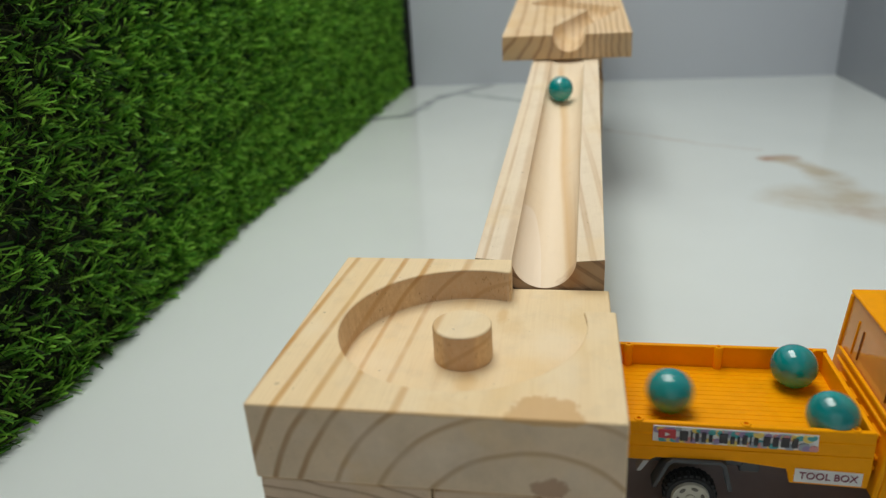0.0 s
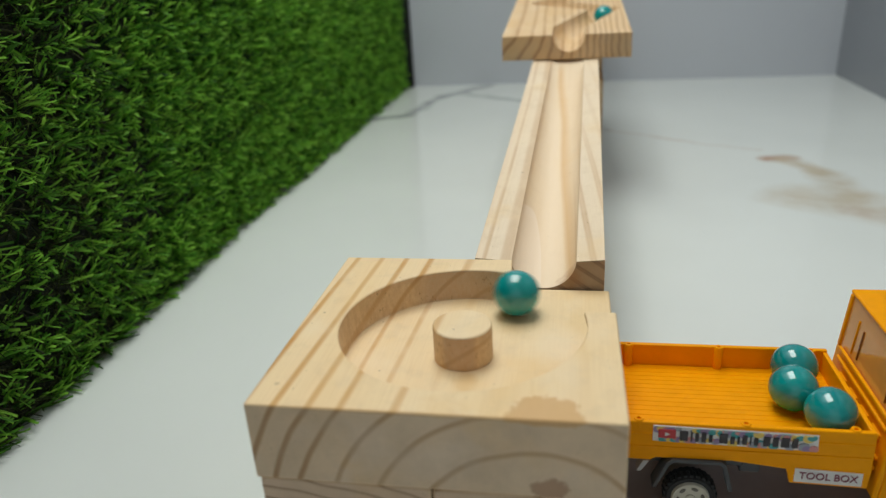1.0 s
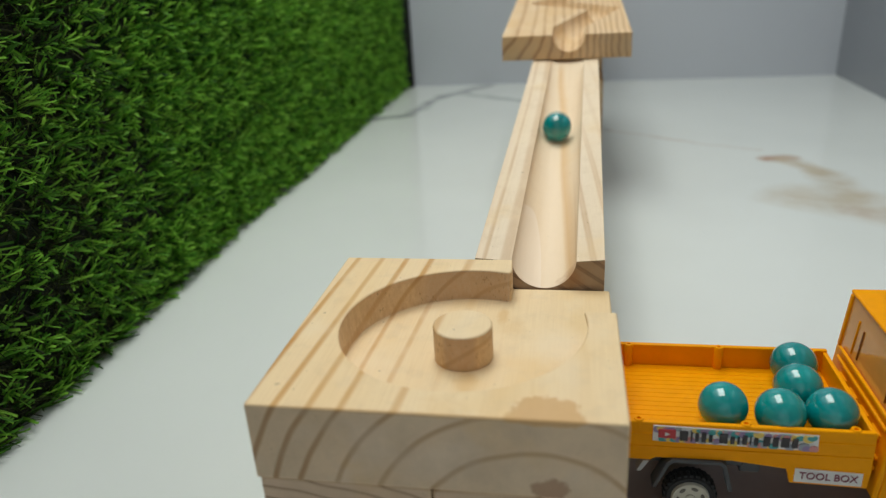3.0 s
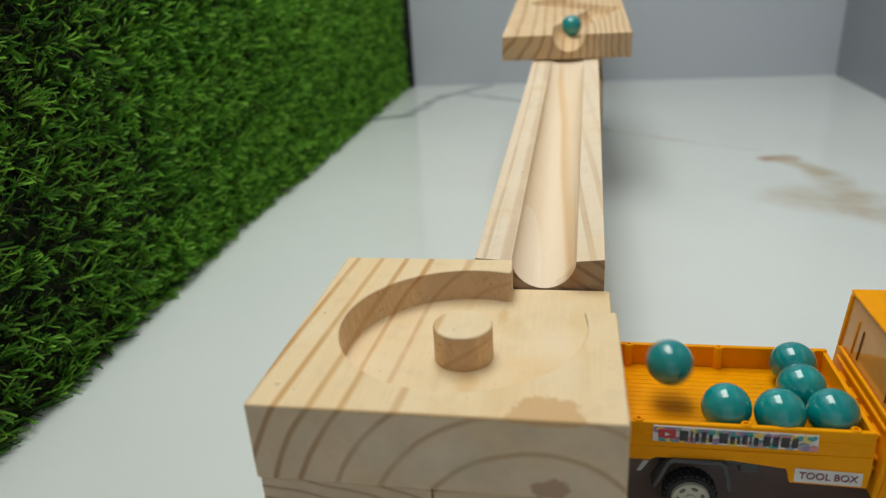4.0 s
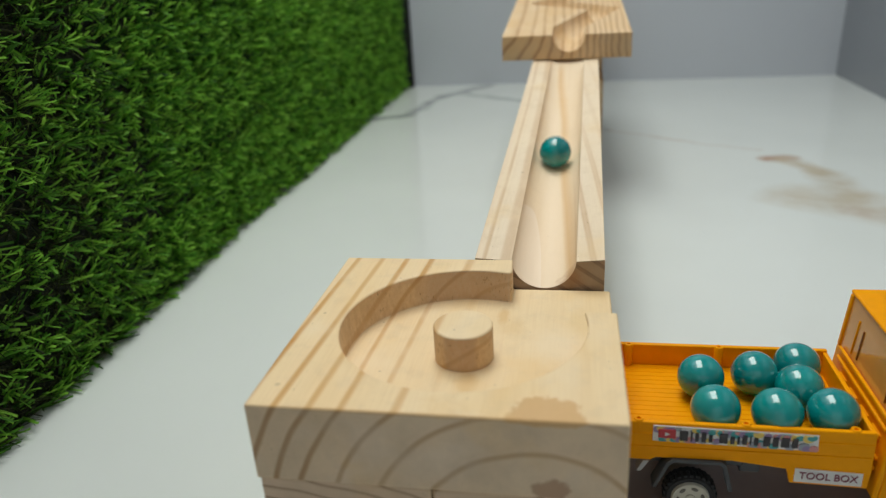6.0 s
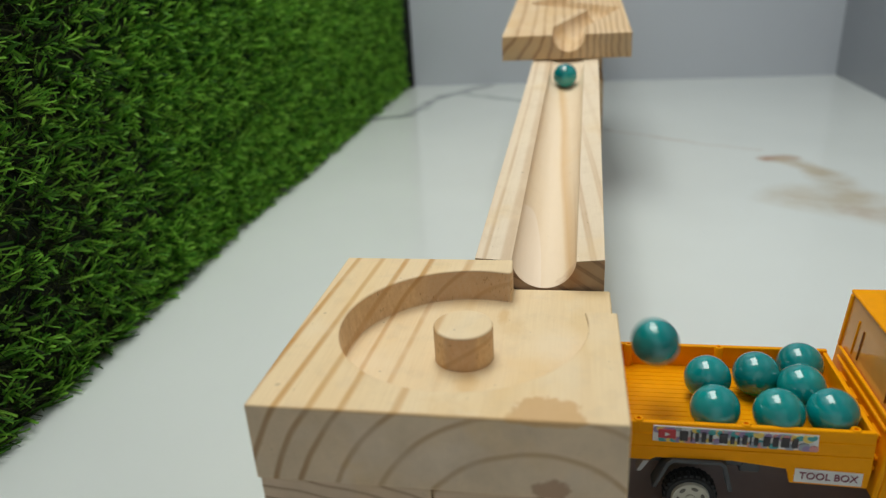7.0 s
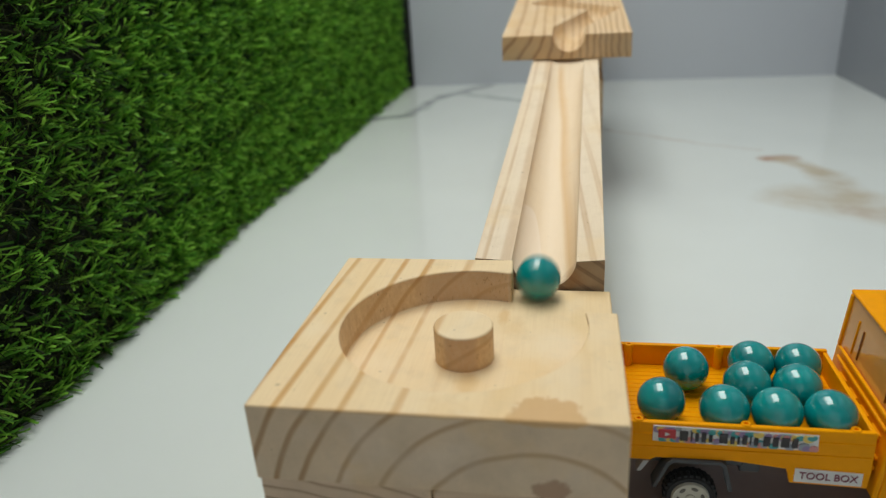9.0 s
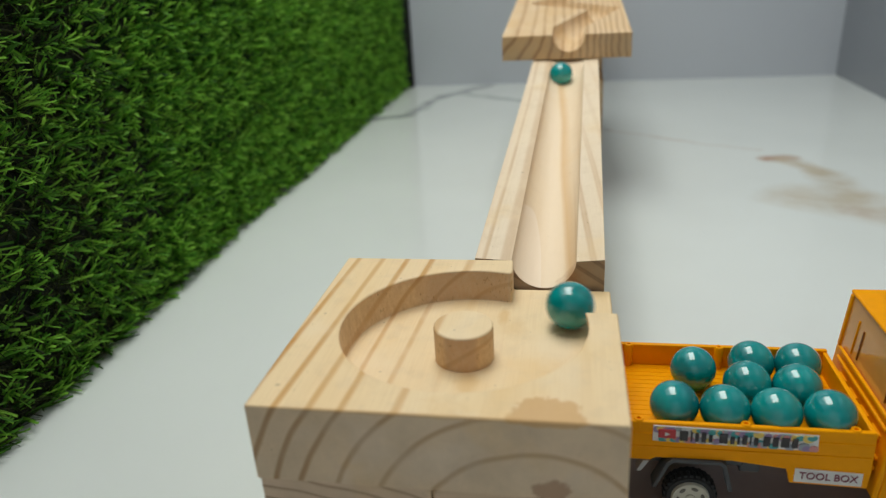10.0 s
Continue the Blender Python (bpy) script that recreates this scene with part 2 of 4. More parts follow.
WOOD_TRACK = pine("pine_track", (0.030, 0.050), 0.0088, (0.88, 0.73, 0.55), (0.52, 0.29, 0.12), 0.80, wobble=0.0030, along=0.07, end=(0.50, 0.43, 0.38), end_ring=0.95, rings=track_rings, figure=track_figure, worn=0.30, stains=(
    ((0.0895, 0.1040, 0.0775), (0.0085, 0.0085, 0.0065), (0.40, 0.20, 0.09), 0.65, 0.7, 0.2),))
WOOD_RAIL = pine("pine_rail", (0.030, 0.050), 0.0088, (0.92, 0.76, 0.57), (0.57, 0.33, 0.14), 0.78, wobble=0.0030, turn=-0.0223, along=0.07, rise=SLOPE, broad=True)
WOOD_BOARD = pine("pine_board", (0.20, 0.045), 0.0068, (0.79, 0.575, 0.34), (0.36, 0.155, 0.05), 1.0, wobble=0.0022, along=0.12, end=(0.85, 0.78, 0.70), rings=board_rings, worn=0.25)
WOOD_POST = pine("pine_post", (0.02, 0.06), 0.008, (0.58, 0.42, 0.26), (0.36, 0.18, 0.07), 0.8)


def tile_floor():
    """Polished white porcelain with long grey and rusty veins."""
    m, tree, bsdf = material("polished_veined_tile")
    v = coords(tree)
    warp = tree.nodes.new("ShaderNodeVectorMath")
    warp.operation = "MULTIPLY_ADD"
    tree.links.new(speckle(tree, v, 18, 4.0, 0.6, out=1), warp.inputs[0])
    warp.inputs[1].default_value = (0.03, 0.03, 0.0)
    tree.links.new(v, warp.inputs[2])
    shift = tree.nodes.new("ShaderNodeVectorMath")
    shift.operation = "ADD"
    tree.links.new(warp.outputs[0], shift.inputs[0])
    shift.inputs[1].default_value = (-0.015, -0.015, 0)
    x, y, _ = axes(tree, shift.outputs[0])
    cloud = speckle(tree, v, 5, 3.0)
    colour = mix(tree, ramp(tree, cloud, (0.35, 0.0), (0.7, 1.0)), (0.775, 0.81, 0.785), (0.73, 0.765, 0.745))

    broken = ramp(tree, speckle(tree, v, 38, 3.0), (0.35, 0.5), (0.6, 1.0))

    def vein(ax, ay, bx, by, width, tone, amount):
        nonlocal colour
        ux, uy = bx - ax, by - ay
        px, py = calc(tree, "SUBTRACT", x, ax), calc(tree, "SUBTRACT", y, ay)
        h = calc(tree, "DIVIDE", calc(tree, "ADD", calc(tree, "MULTIPLY", px, ux), calc(tree, "MULTIPLY", py, uy)), ux * ux + uy * uy, clamp=True)
        qx = calc(tree, "SUBTRACT", px, calc(tree, "MULTIPLY", h, ux))
        qy = calc(tree, "SUBTRACT", py, calc(tree, "MULTIPLY", h, uy))
        d = calc(tree, "SQRT", calc(tree, "ADD", calc(tree, "MULTIPLY", qx, qx), calc(tree, "MULTIPLY", qy, qy)))
        fac = calc(tree, "MULTIPLY", ramp(tree, calc(tree, "DIVIDE", d, width), (0.0, 1.0), (0.4, 0.75), (1.0, 0.0)), calc(tree, "MULTIPLY", broken, amount))
        colour = mix(tree, fac, colour, tone)

    grey, rust, sand = (0.24, 0.25, 0.27), (0.42, 0.20, 0.09), (0.55, 0.46, 0.33)
    vein(-0.19, 0.735, -0.126, 0.770, 0.014, grey, 1.15)
    vein(-0.126, 0.770, -0.100, 0.895, 0.013, grey, 0.9)
    vein(-0.100, 0.895, -0.043, 0.985, 0.014, grey, 0.8)
    vein(-0.071, 0.92, 0.05, 0.83, 0.012, grey, 0.65)
    vein(0.05, 0.83, 0.134, 0.666, 0.006, grey, 0.3)
    vein(0.134, 0.666, 0.205, 0.616, 0.0055, rust, 0.35)
    vein(0.205, 0.616, 0.275, 0.575, 0.005, rust, 0.28)
    vein(0.275, 0.544, 0.296, 0.543, 0.0125, rust, 1.0)
    vein(0.292, 0.54, 0.310, 0.495, 0.017, sand, 0.95)
    vein(0.310, 0.495, 0.315, 0.43, 0.022, sand, 0.7)
    vein(0.275, 0.43, 0.36, 0.385, 0.042, sand, 0.7)
    vein(0.30, 0.40, 0.40, 0.33, 0.016, rust, 0.25)
    tree.links.new(colour, bsdf.inputs["Base Color"])
    rough = ramp(tree, speckle(tree, v, 60, 3.0), (0.3, 0.06), (0.8, 0.10))
    tree.links.new(rough, bsdf.inputs["Roughness"])
    bsdf.inputs["Specular IOR Level"].default_value = 0.5
    return m


def wall_tile(name, light, dark):
    m, tree, bsdf = material(name)
    v = coords(tree)
    c = speckle(tree, v, 3, 4.0)
    tree.links.new(mix(tree, ramp(tree, c, (0.3, 0.0), (0.7, 1.0)), light, dark), bsdf.inputs["Base Color"])
    tree.links.new(ramp(tree, speckle(tree, v, 6, 2.0), (0.3, 0.30), (0.8, 0.34)), bsdf.inputs["Roughness"])
    return m


def paint(name, colour, rough=0.7, grain=80.0, vary=0.06):
    m, tree, bsdf = material(name)
    v = coords(tree)
    low, high = tuple(c * (1 - vary) for c in colour), tuple(min(1, c * (1 + vary)) for c in colour)
    tree.links.new(mix(tree, speckle(tree, v, grain, 4.0), low, high), bsdf.inputs["Base Color"])
    bsdf.inputs["Roughness"].default_value = rough
    bump(tree, bsdf, speckle(tree, v, grain * 8, 2.0), 0.08, 0.0002)
    return m


def toy_plastic(name, colour, rough=0.32, glow=0.0, shine=0.28):
    m, tree, bsdf = material(name)
    v = coords(tree)
    n = speckle(tree, v, 120, 4.0)
    tree.links.new(mix(tree, ramp(tree, n, (0.35, 0.0), (0.7, 1.0)), colour, tuple(c * 0.92 for c in colour)), bsdf.inputs["Base Color"])
    tree.links.new(ramp(tree, speckle(tree, v, 300, 3.0), (0.3, rough * 0.85), (0.75, rough * 1.25)), bsdf.inputs["Roughness"])
    bsdf.inputs["Specular IOR Level"].default_value = shine
    if glow:
        bsdf.inputs["Subsurface Weight"].default_value = glow
        bsdf.inputs["Subsurface Radius"].default_value = (0.002, 0.001, 0.0002)
        bsdf.inputs["Subsurface Scale"].default_value = 1.0
    bump(tree, bsdf, speckle(tree, v, 2500, 2.0), 0.05, 0.0001)
    return m


def pearl_glass():
    """Teal pearl marble: cloudy swirls under a clear glossy skin."""
    m, tree, bsdf = material("teal_pearl_glass")
    info = tree.nodes.new("ShaderNodeObjectInfo")
    tc = tree.nodes.new("ShaderNodeTexCoord")
    off = tree.nodes.new("ShaderNodeVectorMath")
    off.operation = "ADD"
    tree.links.new(tc.outputs["Object"], off.inputs[0])
    tree.links.new(calc(tree, "MULTIPLY", info.outputs["Random"], 7.0), off.inputs[1])
    v = off.outputs[0]
    swirl = speckle(tree, v, 95, 2.0)
    w = tree.nodes.new("ShaderNodeTexWave")
    w.inputs["Scale"].default_value, w.inputs["Distortion"].default_value = 17, 9.0
    w.inputs["Detail"].default_value, w.inputs["Detail Scale"].default_value = 3.0, 1.0
    tree.links.new(v, w.inputs["Vector"])
    colour = mix(tree, ramp(tree, swirl, (0.35, 0.0), (0.7, 1.0)), (0.0006, 0.245, 0.262), (0.001, 0.335, 0.335))
    colour = mix(tree, calc(tree, "MULTIPLY", ramp(tree, w.outputs["Fac"], (0.72, 0.0), (0.95, 1.0)), 0.42), colour, (0.001, 0.06, 0.07))
    wisp = ramp(tree, speckle(tree, v, 150, 3.0, 0.6), (0.60, 0.0), (0.72, 1.0))
    colour = mix(tree, calc(tree, "MULTIPLY", wisp, 0.30), colour, (0.03, 0.42, 0.39))
    colour = mix(tree, calc(tree, "MULTIPLY", info.outputs["Random"], 0.35), colour, (0.004, 0.30, 0.265))
    tree.links.new(colour, bsdf.inputs["Base Color"])
    bsdf.inputs["Metallic"].default_value = 0.0
    bsdf.inputs["Roughness"].default_value = 0.16
    bsdf.inputs["Coat Weight"].default_value = 1.0
    bsdf.inputs["Coat Roughness"].default_value = 0.03
    bsdf.inputs["Coat IOR"].default_value = 1.70
    bsdf.inputs["Specular IOR Level"].default_value = 0.1
    return m


def turf(name, dark, mid, bright):
    m, tree, bsdf = material(name)
    g = tree.nodes.new("ShaderNodeNewGeometry")
    rnd = g.outputs["Random Per Island"]
    info = tree.nodes.new("ShaderNodeObjectInfo")
    rnd = calc(tree, "FRACT", calc(tree, "ADD", rnd, info.outputs["Random"]))
    patch = speckle(tree, coords(tree), 22, 2.0)
    t = calc(tree, "ADD", calc(tree, "MULTIPLY", rnd, 0.75), calc(tree, "MULTIPLY", patch, 0.3))
    colour = ramp(tree, t, (0.12, dark), (0.5, mid), (0.82, bright), (0.99, (0.22, 0.40, 0.05)))
    tree.links.new(colour, bsdf.inputs["Base Color"])
    bsdf.inputs["Roughness"].default_value = 0.55
    bsdf.inputs["Specular IOR Level"].default_value = 0.2
    thin = tree.nodes.new("ShaderNodeBsdfTranslucent")
    tree.links.new(colour, thin.inputs[0])
    both = tree.nodes.new("ShaderNodeMixShader")
    both.inputs[0].default_value = 0.37
    tree.links.new(bsdf.outputs[0], both.inputs[1])
    tree.links.new(thin.outputs[0], both.inputs[2])
    tree.links.new(both.outputs[0], tree.nodes["Material Output"].inputs[0])
    return m


TILE = tile_floor()
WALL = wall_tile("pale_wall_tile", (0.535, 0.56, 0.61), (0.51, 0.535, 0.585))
# the same tile made darker: the east side's shade is in the colour
WALL_DIM = wall_tile("dim_wall_tile", (0.245, 0.26, 0.285), (0.225, 0.24, 0.265))
BOUNCE_WHITE = paint("white_bounce_paint", (0.86, 0.86, 0.85), 0.8)
PANEL_FRAME = paint("white_panel_frame", (0.7, 0.7, 0.7), 0.5)
ORANGE = toy_plastic("orange_plastic", (0.99, 0.38, 0.001), 0.36, shine=0.09)
BLACK = toy_plastic("black_plastic", (0.085, 0.091, 0.10), 0.42)
RUBBER = toy_plastic("black_rubber", (0.045, 0.047, 0.050), 0.65)
CREAM = toy_plastic("cream_plastic", (0.72, 0.70, 0.60), 0.4)
GREY = toy_plastic("grey_plastic", (0.55, 0.56, 0.58), 0.4)
PAPER = paint("white_sticker_paper", (0.74, 0.73, 0.72), 0.45, 400)
RED_PRINT = paint("red_print", (0.52, 0.03, 0.04), 0.4, 400)
INK = paint("dark_ink", (0.025, 0.02, 0.025), 0.45, 400)
MAROON = paint("maroon_ink", (0.20, 0.02, 0.05), 0.45, 400)
PRINTS = [paint("print_%s" % n, c, 0.4, 400) for n, c in (("mauve", (0.28, 0.20, 0.36)), ("yellow", (0.75, 0.55, 0.12)), ("teal", (0.05, 0.32, 0.33)), ("pink", (0.62, 0.25, 0.24)), ("slate", (0.30, 0.33, 0.38)))]
GLASS_TEAL = pearl_glass()
TURF = turf("artificial_turf", (0.014, 0.052, 0.010), (0.125, 0.355, 0.034), (0.34, 0.69, 0.08))
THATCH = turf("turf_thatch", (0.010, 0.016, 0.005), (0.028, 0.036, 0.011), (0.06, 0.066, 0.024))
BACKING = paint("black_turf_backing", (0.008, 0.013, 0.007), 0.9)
POCKET_SHADE = toy_plastic("pocket_shade_plastic", (0.30, 0.10, 0.01), 0.3)
SLOT = toy_plastic("shaded_cream_plastic", (0.20, 0.19, 0.16), 0.5)
SHEET_BROWN = paint("brown_sheet_finish", (0.38, 0.28, 0.25), 0.5, 300)
DARK_PANE = toy_plastic("smoked_clear_plastic", (0.80, 0.36, 0.08), 0.10, shine=0.6)


# ---- mesh helpers ----
def box(bm, x0, x1, y0, y1, z0, z1):
    v = [bm.verts.new(c) for c in ((x0, y0, z0), (x1, y0, z0), (x1, y1, z0), (x0, y1, z0), (x0, y0, z1), (x1, y0, z1), (x1, y1, z1), (x0, y1, z1))]
    for f in ((3, 2, 1, 0), (4, 5, 6, 7), (0, 1, 5, 4), (1, 2, 6, 5), (2, 3, 7, 6), (3, 0, 4, 7)):
        bm.faces.new([v[i] for i in f])
    return v


def prism(bm, points, put, a, b, caps=True):
    """Extrudes an outline; put(u, v, w) gives the place of outline point (u, v) at depth w."""
    lo, hi = [bm.verts.new(put(u, v, a)) for u, v in points], [bm.verts.new(put(u, v, b)) for u, v in points]
    n = len(points)
    for i in range(n):
        bm.faces.new((lo[i], lo[(i + 1) % n], hi[(i + 1) % n], hi[i]))
    if caps:
        bm.faces.new(lo[::-1])
        bm.faces.new(hi)


def turned(bm, profile, centre, axis="y", steps=32):
    """A lathe shape: profile of (radius, along) round an axis through centre."""
    rings = []
    for r, a in profile:
        ring = []
        for i in range(steps):
            c, s = r * math.cos(2 * math.pi * i / steps), r * math.sin(2 * math.pi * i / steps)
            p = {"y": (c, a, s), "z": (c, s, a), "x": (a, c, s)}[axis]
            ring.append(bm.verts.new(Vector(centre) + Vector(p)))
        rings.append(ring)
    for lo, hi in zip(rings, rings[1:]):
        for i in range(steps):
            bm.faces.new((lo[i], lo[(i + 1) % steps], hi[(i + 1) % steps], hi[i]))
    bm.faces.new(rings[0][::-1])
    bm.faces.new(rings[-1])


def finish(bm, name, mat, bevel=0.0, smooth=35.0, segments=2):
    bmesh.ops.recalc_face_normals(bm, faces=bm.faces[:])
    me = bpy.data.meshes.new(name)
    bm.to_mesh(me)
    bm.free()
    me.materials.append(mat)
    for f in me.polygons:
        f.use_smooth = True
    me.set_sharp_from_angle(angle=radians(smooth))
    ob = new(name, me)
    if bevel:
        b = ob.modifiers.new("bevel", "BEVEL")
        b.width, b.segments, b.limit_method, b.angle_limit = bevel, segments, "ANGLE", radians(40)
        b.harden_normals = False
    return ob


def part(name, bm, mat, parent, label="", bevel=0.0, smooth=35.0):
    ob = finish(bm, name, mat, bevel, smooth)
    ob.parent = parent
    ob.matrix_parent_inverse = Matrix.Translation(-parent.location) if parent.type == "EMPTY" else Matrix.Identity(4)
    return tagged(ob, label)


def thing(name, place, label, category, group="", kind=""):
    ob = new(name)
    ob.empty_display_size = 0.01
    ob.location = place
    return tagged(ob, label, category, group, kind)


# ---- the alcove ----
def alcove():
    bm = bmesh.new()
    box(bm, -0.30, 0.58, -0.75, 1.10, -0.02, 0.0)
    tagged(finish(bm, "floor", TILE), "polished white floor tile with grey and rusty veins", "floor", kind="structure")
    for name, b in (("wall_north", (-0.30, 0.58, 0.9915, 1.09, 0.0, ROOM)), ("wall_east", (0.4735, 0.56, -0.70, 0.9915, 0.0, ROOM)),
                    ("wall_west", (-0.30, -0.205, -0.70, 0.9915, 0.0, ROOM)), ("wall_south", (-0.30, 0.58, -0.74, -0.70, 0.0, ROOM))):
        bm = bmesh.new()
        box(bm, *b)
        # the unseen south wall is added close and white, as a reflector
        mat, label = {"wall_south": (BOUNCE_WHITE, "unseen white wall added to bounce light"), "wall_east": (WALL_DIM, "glazed wall tile with the dim corner's shade in its colour")}.get(name, (WALL, "pale blue-grey glazed wall tile"))
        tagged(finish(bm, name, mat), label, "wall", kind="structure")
    bm = bmesh.new()
    # unseen ceiling, kept white so it throws lamp light back down
    box(bm, -0.30, 0.58, -0.74, 1.09, ROOM, ROOM + 0.04)
    tagged(finish(bm, "ceiling", BOUNCE_WHITE), "unseen white ceiling added to bounce light", "ceiling", kind="structure")
    bm = bmesh.new()
    for b in ((0.180, 0.203, -0.121, 0.78, ROOM - 0.04, ROOM - 0.001),
              (-0.204, 0.180, -0.121, -0.098, ROOM - 0.04, ROOM - 0.001), (-0.204, 0.180, 0.757, 0.78, ROOM - 0.04, ROOM - 0.001)):
        box(bm, *b)
    tagged(finish(bm, "ceiling_light_frame", PANEL_FRAME, 0.002), "white frame of a rectangular ceiling light", "light frame", kind="structure")


# ---- artificial turf mat standing against the wall ----
def turf_mat():
    mat = thing("turf_mat", (-0.19, 0.45, 0.0), "upright green artificial turf mat with short curly blades", "artificial turf")
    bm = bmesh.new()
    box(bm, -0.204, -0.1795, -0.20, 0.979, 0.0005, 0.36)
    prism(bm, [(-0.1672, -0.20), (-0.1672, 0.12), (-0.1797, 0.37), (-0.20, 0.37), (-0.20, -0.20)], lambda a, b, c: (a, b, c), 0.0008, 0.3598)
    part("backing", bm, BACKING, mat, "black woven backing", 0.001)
    # black strip added for the shaded gap between mat and north wall
    bm = bmesh.new()
    box(bm, -0.186, -0.1590, 0.9800, 0.9860, 0.0005, 0.36)
    part("edge_binding", bm, BACKING, mat, "black strip standing in for the shaded gap at the wall", 0.001)
    rng = np.random.default_rng(7)
    verts, faces, tufts = [], [], []

    def blade(root, way, length, width, droop, side):
        start = len(verts)
        at = root.copy()
        d = way / np.linalg.norm(way)
        k = 4
        for i in range(k):
            f = i / (k - 1)
            w = width * (1.0 - 0.25 * f) * 0.5
            verts.append(tuple(at - side * w))
            verts.append(tuple(at + side * w))
            d = d + droop / (k - 1)
            d = d / np.linalg.norm(d)
            at = at + d * (length / (k - 1))
        for i in range(k - 1):
            a = start + 2 * i
            faces.append((a, a + 1, a + 3, a + 2))

    waves = [(rng.normal(0, 190, 2), rng.uniform(0, 6.3)) for _ in range(7)]
    y = -0.02
    while y < 0.970:
        near = y < 0.42
        pitch = 0.0072 if near else 0.0090
        z = 0.002
        while z < (0.30 if near else 0.24):
            ry, rz = y + rng.uniform(-0.003, 0.003), max(0.0015, z + rng.uniform(-0.003, 0.003))
            begun = (len(verts), len(faces))
            lean = rng.normal(0, 0.60, 2)
            full = sum(math.cos(k[0] * ry + k[1] * rz + c) for k, c in waves) / 7      # thin and full patches
            thick = max(0.15, rng.uniform(0.55, 1.25) + 1.25 * full)
            # sparser near: the bared black backing also stands in for shade there
            for _ in range(round(thick * (2.0 + 37 * max(0.0, y) if near else 20))):
                root = np.array([-0.1800, ry + rng.normal(0, 0.0010), max(0.001, rz + rng.normal(0, 0.0010))])
                way = np.array([1.0, 0.25 + lean[0] + rng.normal(0, 0.42), 0.34 + lean[1] + rng.normal(0, 0.42)])
                length = (rng.uniform(0.0055, 0.0125) if y < 0.24 else rng.uniform(0.008, 0.0155)) * (1.0 if near else 1.2) * (0.85 + 0.2 * min(1.2, thick)) + (0.0015 if rz < 0.010 else 0.0)
                droop = np.array([rng.normal(-0.1, 0.2), rng.normal(0.1, 0.3), rng.normal(0.0, 0.3)])
                side = np.cross(way, rng.normal(0, 1, 3))
                side /= np.linalg.norm(side)
                if rz < 0.014 and way[2] < 0:
                    way[2] *= -0.3
                    droop[2] = abs(droop[2]) * 0.3
                blade(root, way, length, rng.uniform(0.0011, 0.0019) * (0.9 if y < 0.2 else 1.0 if near else 1.2), droop, side)
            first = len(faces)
            # dark thatch, thickened near to deepen that same shade
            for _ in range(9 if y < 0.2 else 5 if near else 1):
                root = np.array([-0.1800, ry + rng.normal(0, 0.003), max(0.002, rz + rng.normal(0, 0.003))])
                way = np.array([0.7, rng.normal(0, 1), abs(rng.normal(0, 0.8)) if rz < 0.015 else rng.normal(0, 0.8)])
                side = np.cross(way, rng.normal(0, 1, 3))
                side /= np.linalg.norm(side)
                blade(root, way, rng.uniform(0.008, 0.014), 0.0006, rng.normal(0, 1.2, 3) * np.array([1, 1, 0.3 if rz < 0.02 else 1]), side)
            tufts.append((ry, rz, *begun, first, len(verts), len(faces)))
            z += pitch
        y += pitch
    v = np.array(verts)
    v[:, 2] = np.maximum(v[:, 2], 0.0008)
    v[:, 0] += 0.0135 * np.clip(1.0 - (v[:, 1] - 0.12) / 0.25, 0.0, 1.0)      # the mat bulges at its near end
    v[:, 0] = np.minimum(v[:, 0], -0.1528 - 0.0085 * np.clip((v[:, 1] - 0.1) / 0.3, 0.0, 1.0) + 0.20 * v[:, 2])      # flattened against the floor at the foot
    v[:, 1] = np.minimum(v[:, 1], 0.9795)

    def sheet(name, chosen):
        """One mesh of the chosen tufts: green blades, and dark curls between them."""
        points, quads, curly = [], [], []
        for _, _, v0, f0, first, v1, f1 in chosen:
            shift = len(points) - v0
            points += v[v0:v1].tolist()
            quads += [tuple(i + shift for i in f) for f in faces[f0:f1]]
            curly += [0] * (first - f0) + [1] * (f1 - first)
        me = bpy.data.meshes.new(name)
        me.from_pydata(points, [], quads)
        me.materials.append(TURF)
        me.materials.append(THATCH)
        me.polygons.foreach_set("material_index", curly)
        me.polygons.foreach_set("use_smooth", [True] * len(curly))
        ob = new(name, me)
        ob.parent, ob.matrix_parent_inverse = mat, Matrix.Translation(-mat.location)
        return ob

    def is_near(t):      # the stretch of the mat that the camera stands next to
        return 0.074 < t[0] < 0.194 and t[1] < 0.125

    for t in tufts:
        if is_near(t):
            sheet("tuft", [t])
    tagged(sheet("pile", [t for t in tufts if not is_near(t)]), "curly green plastic blades", kind="stuff")


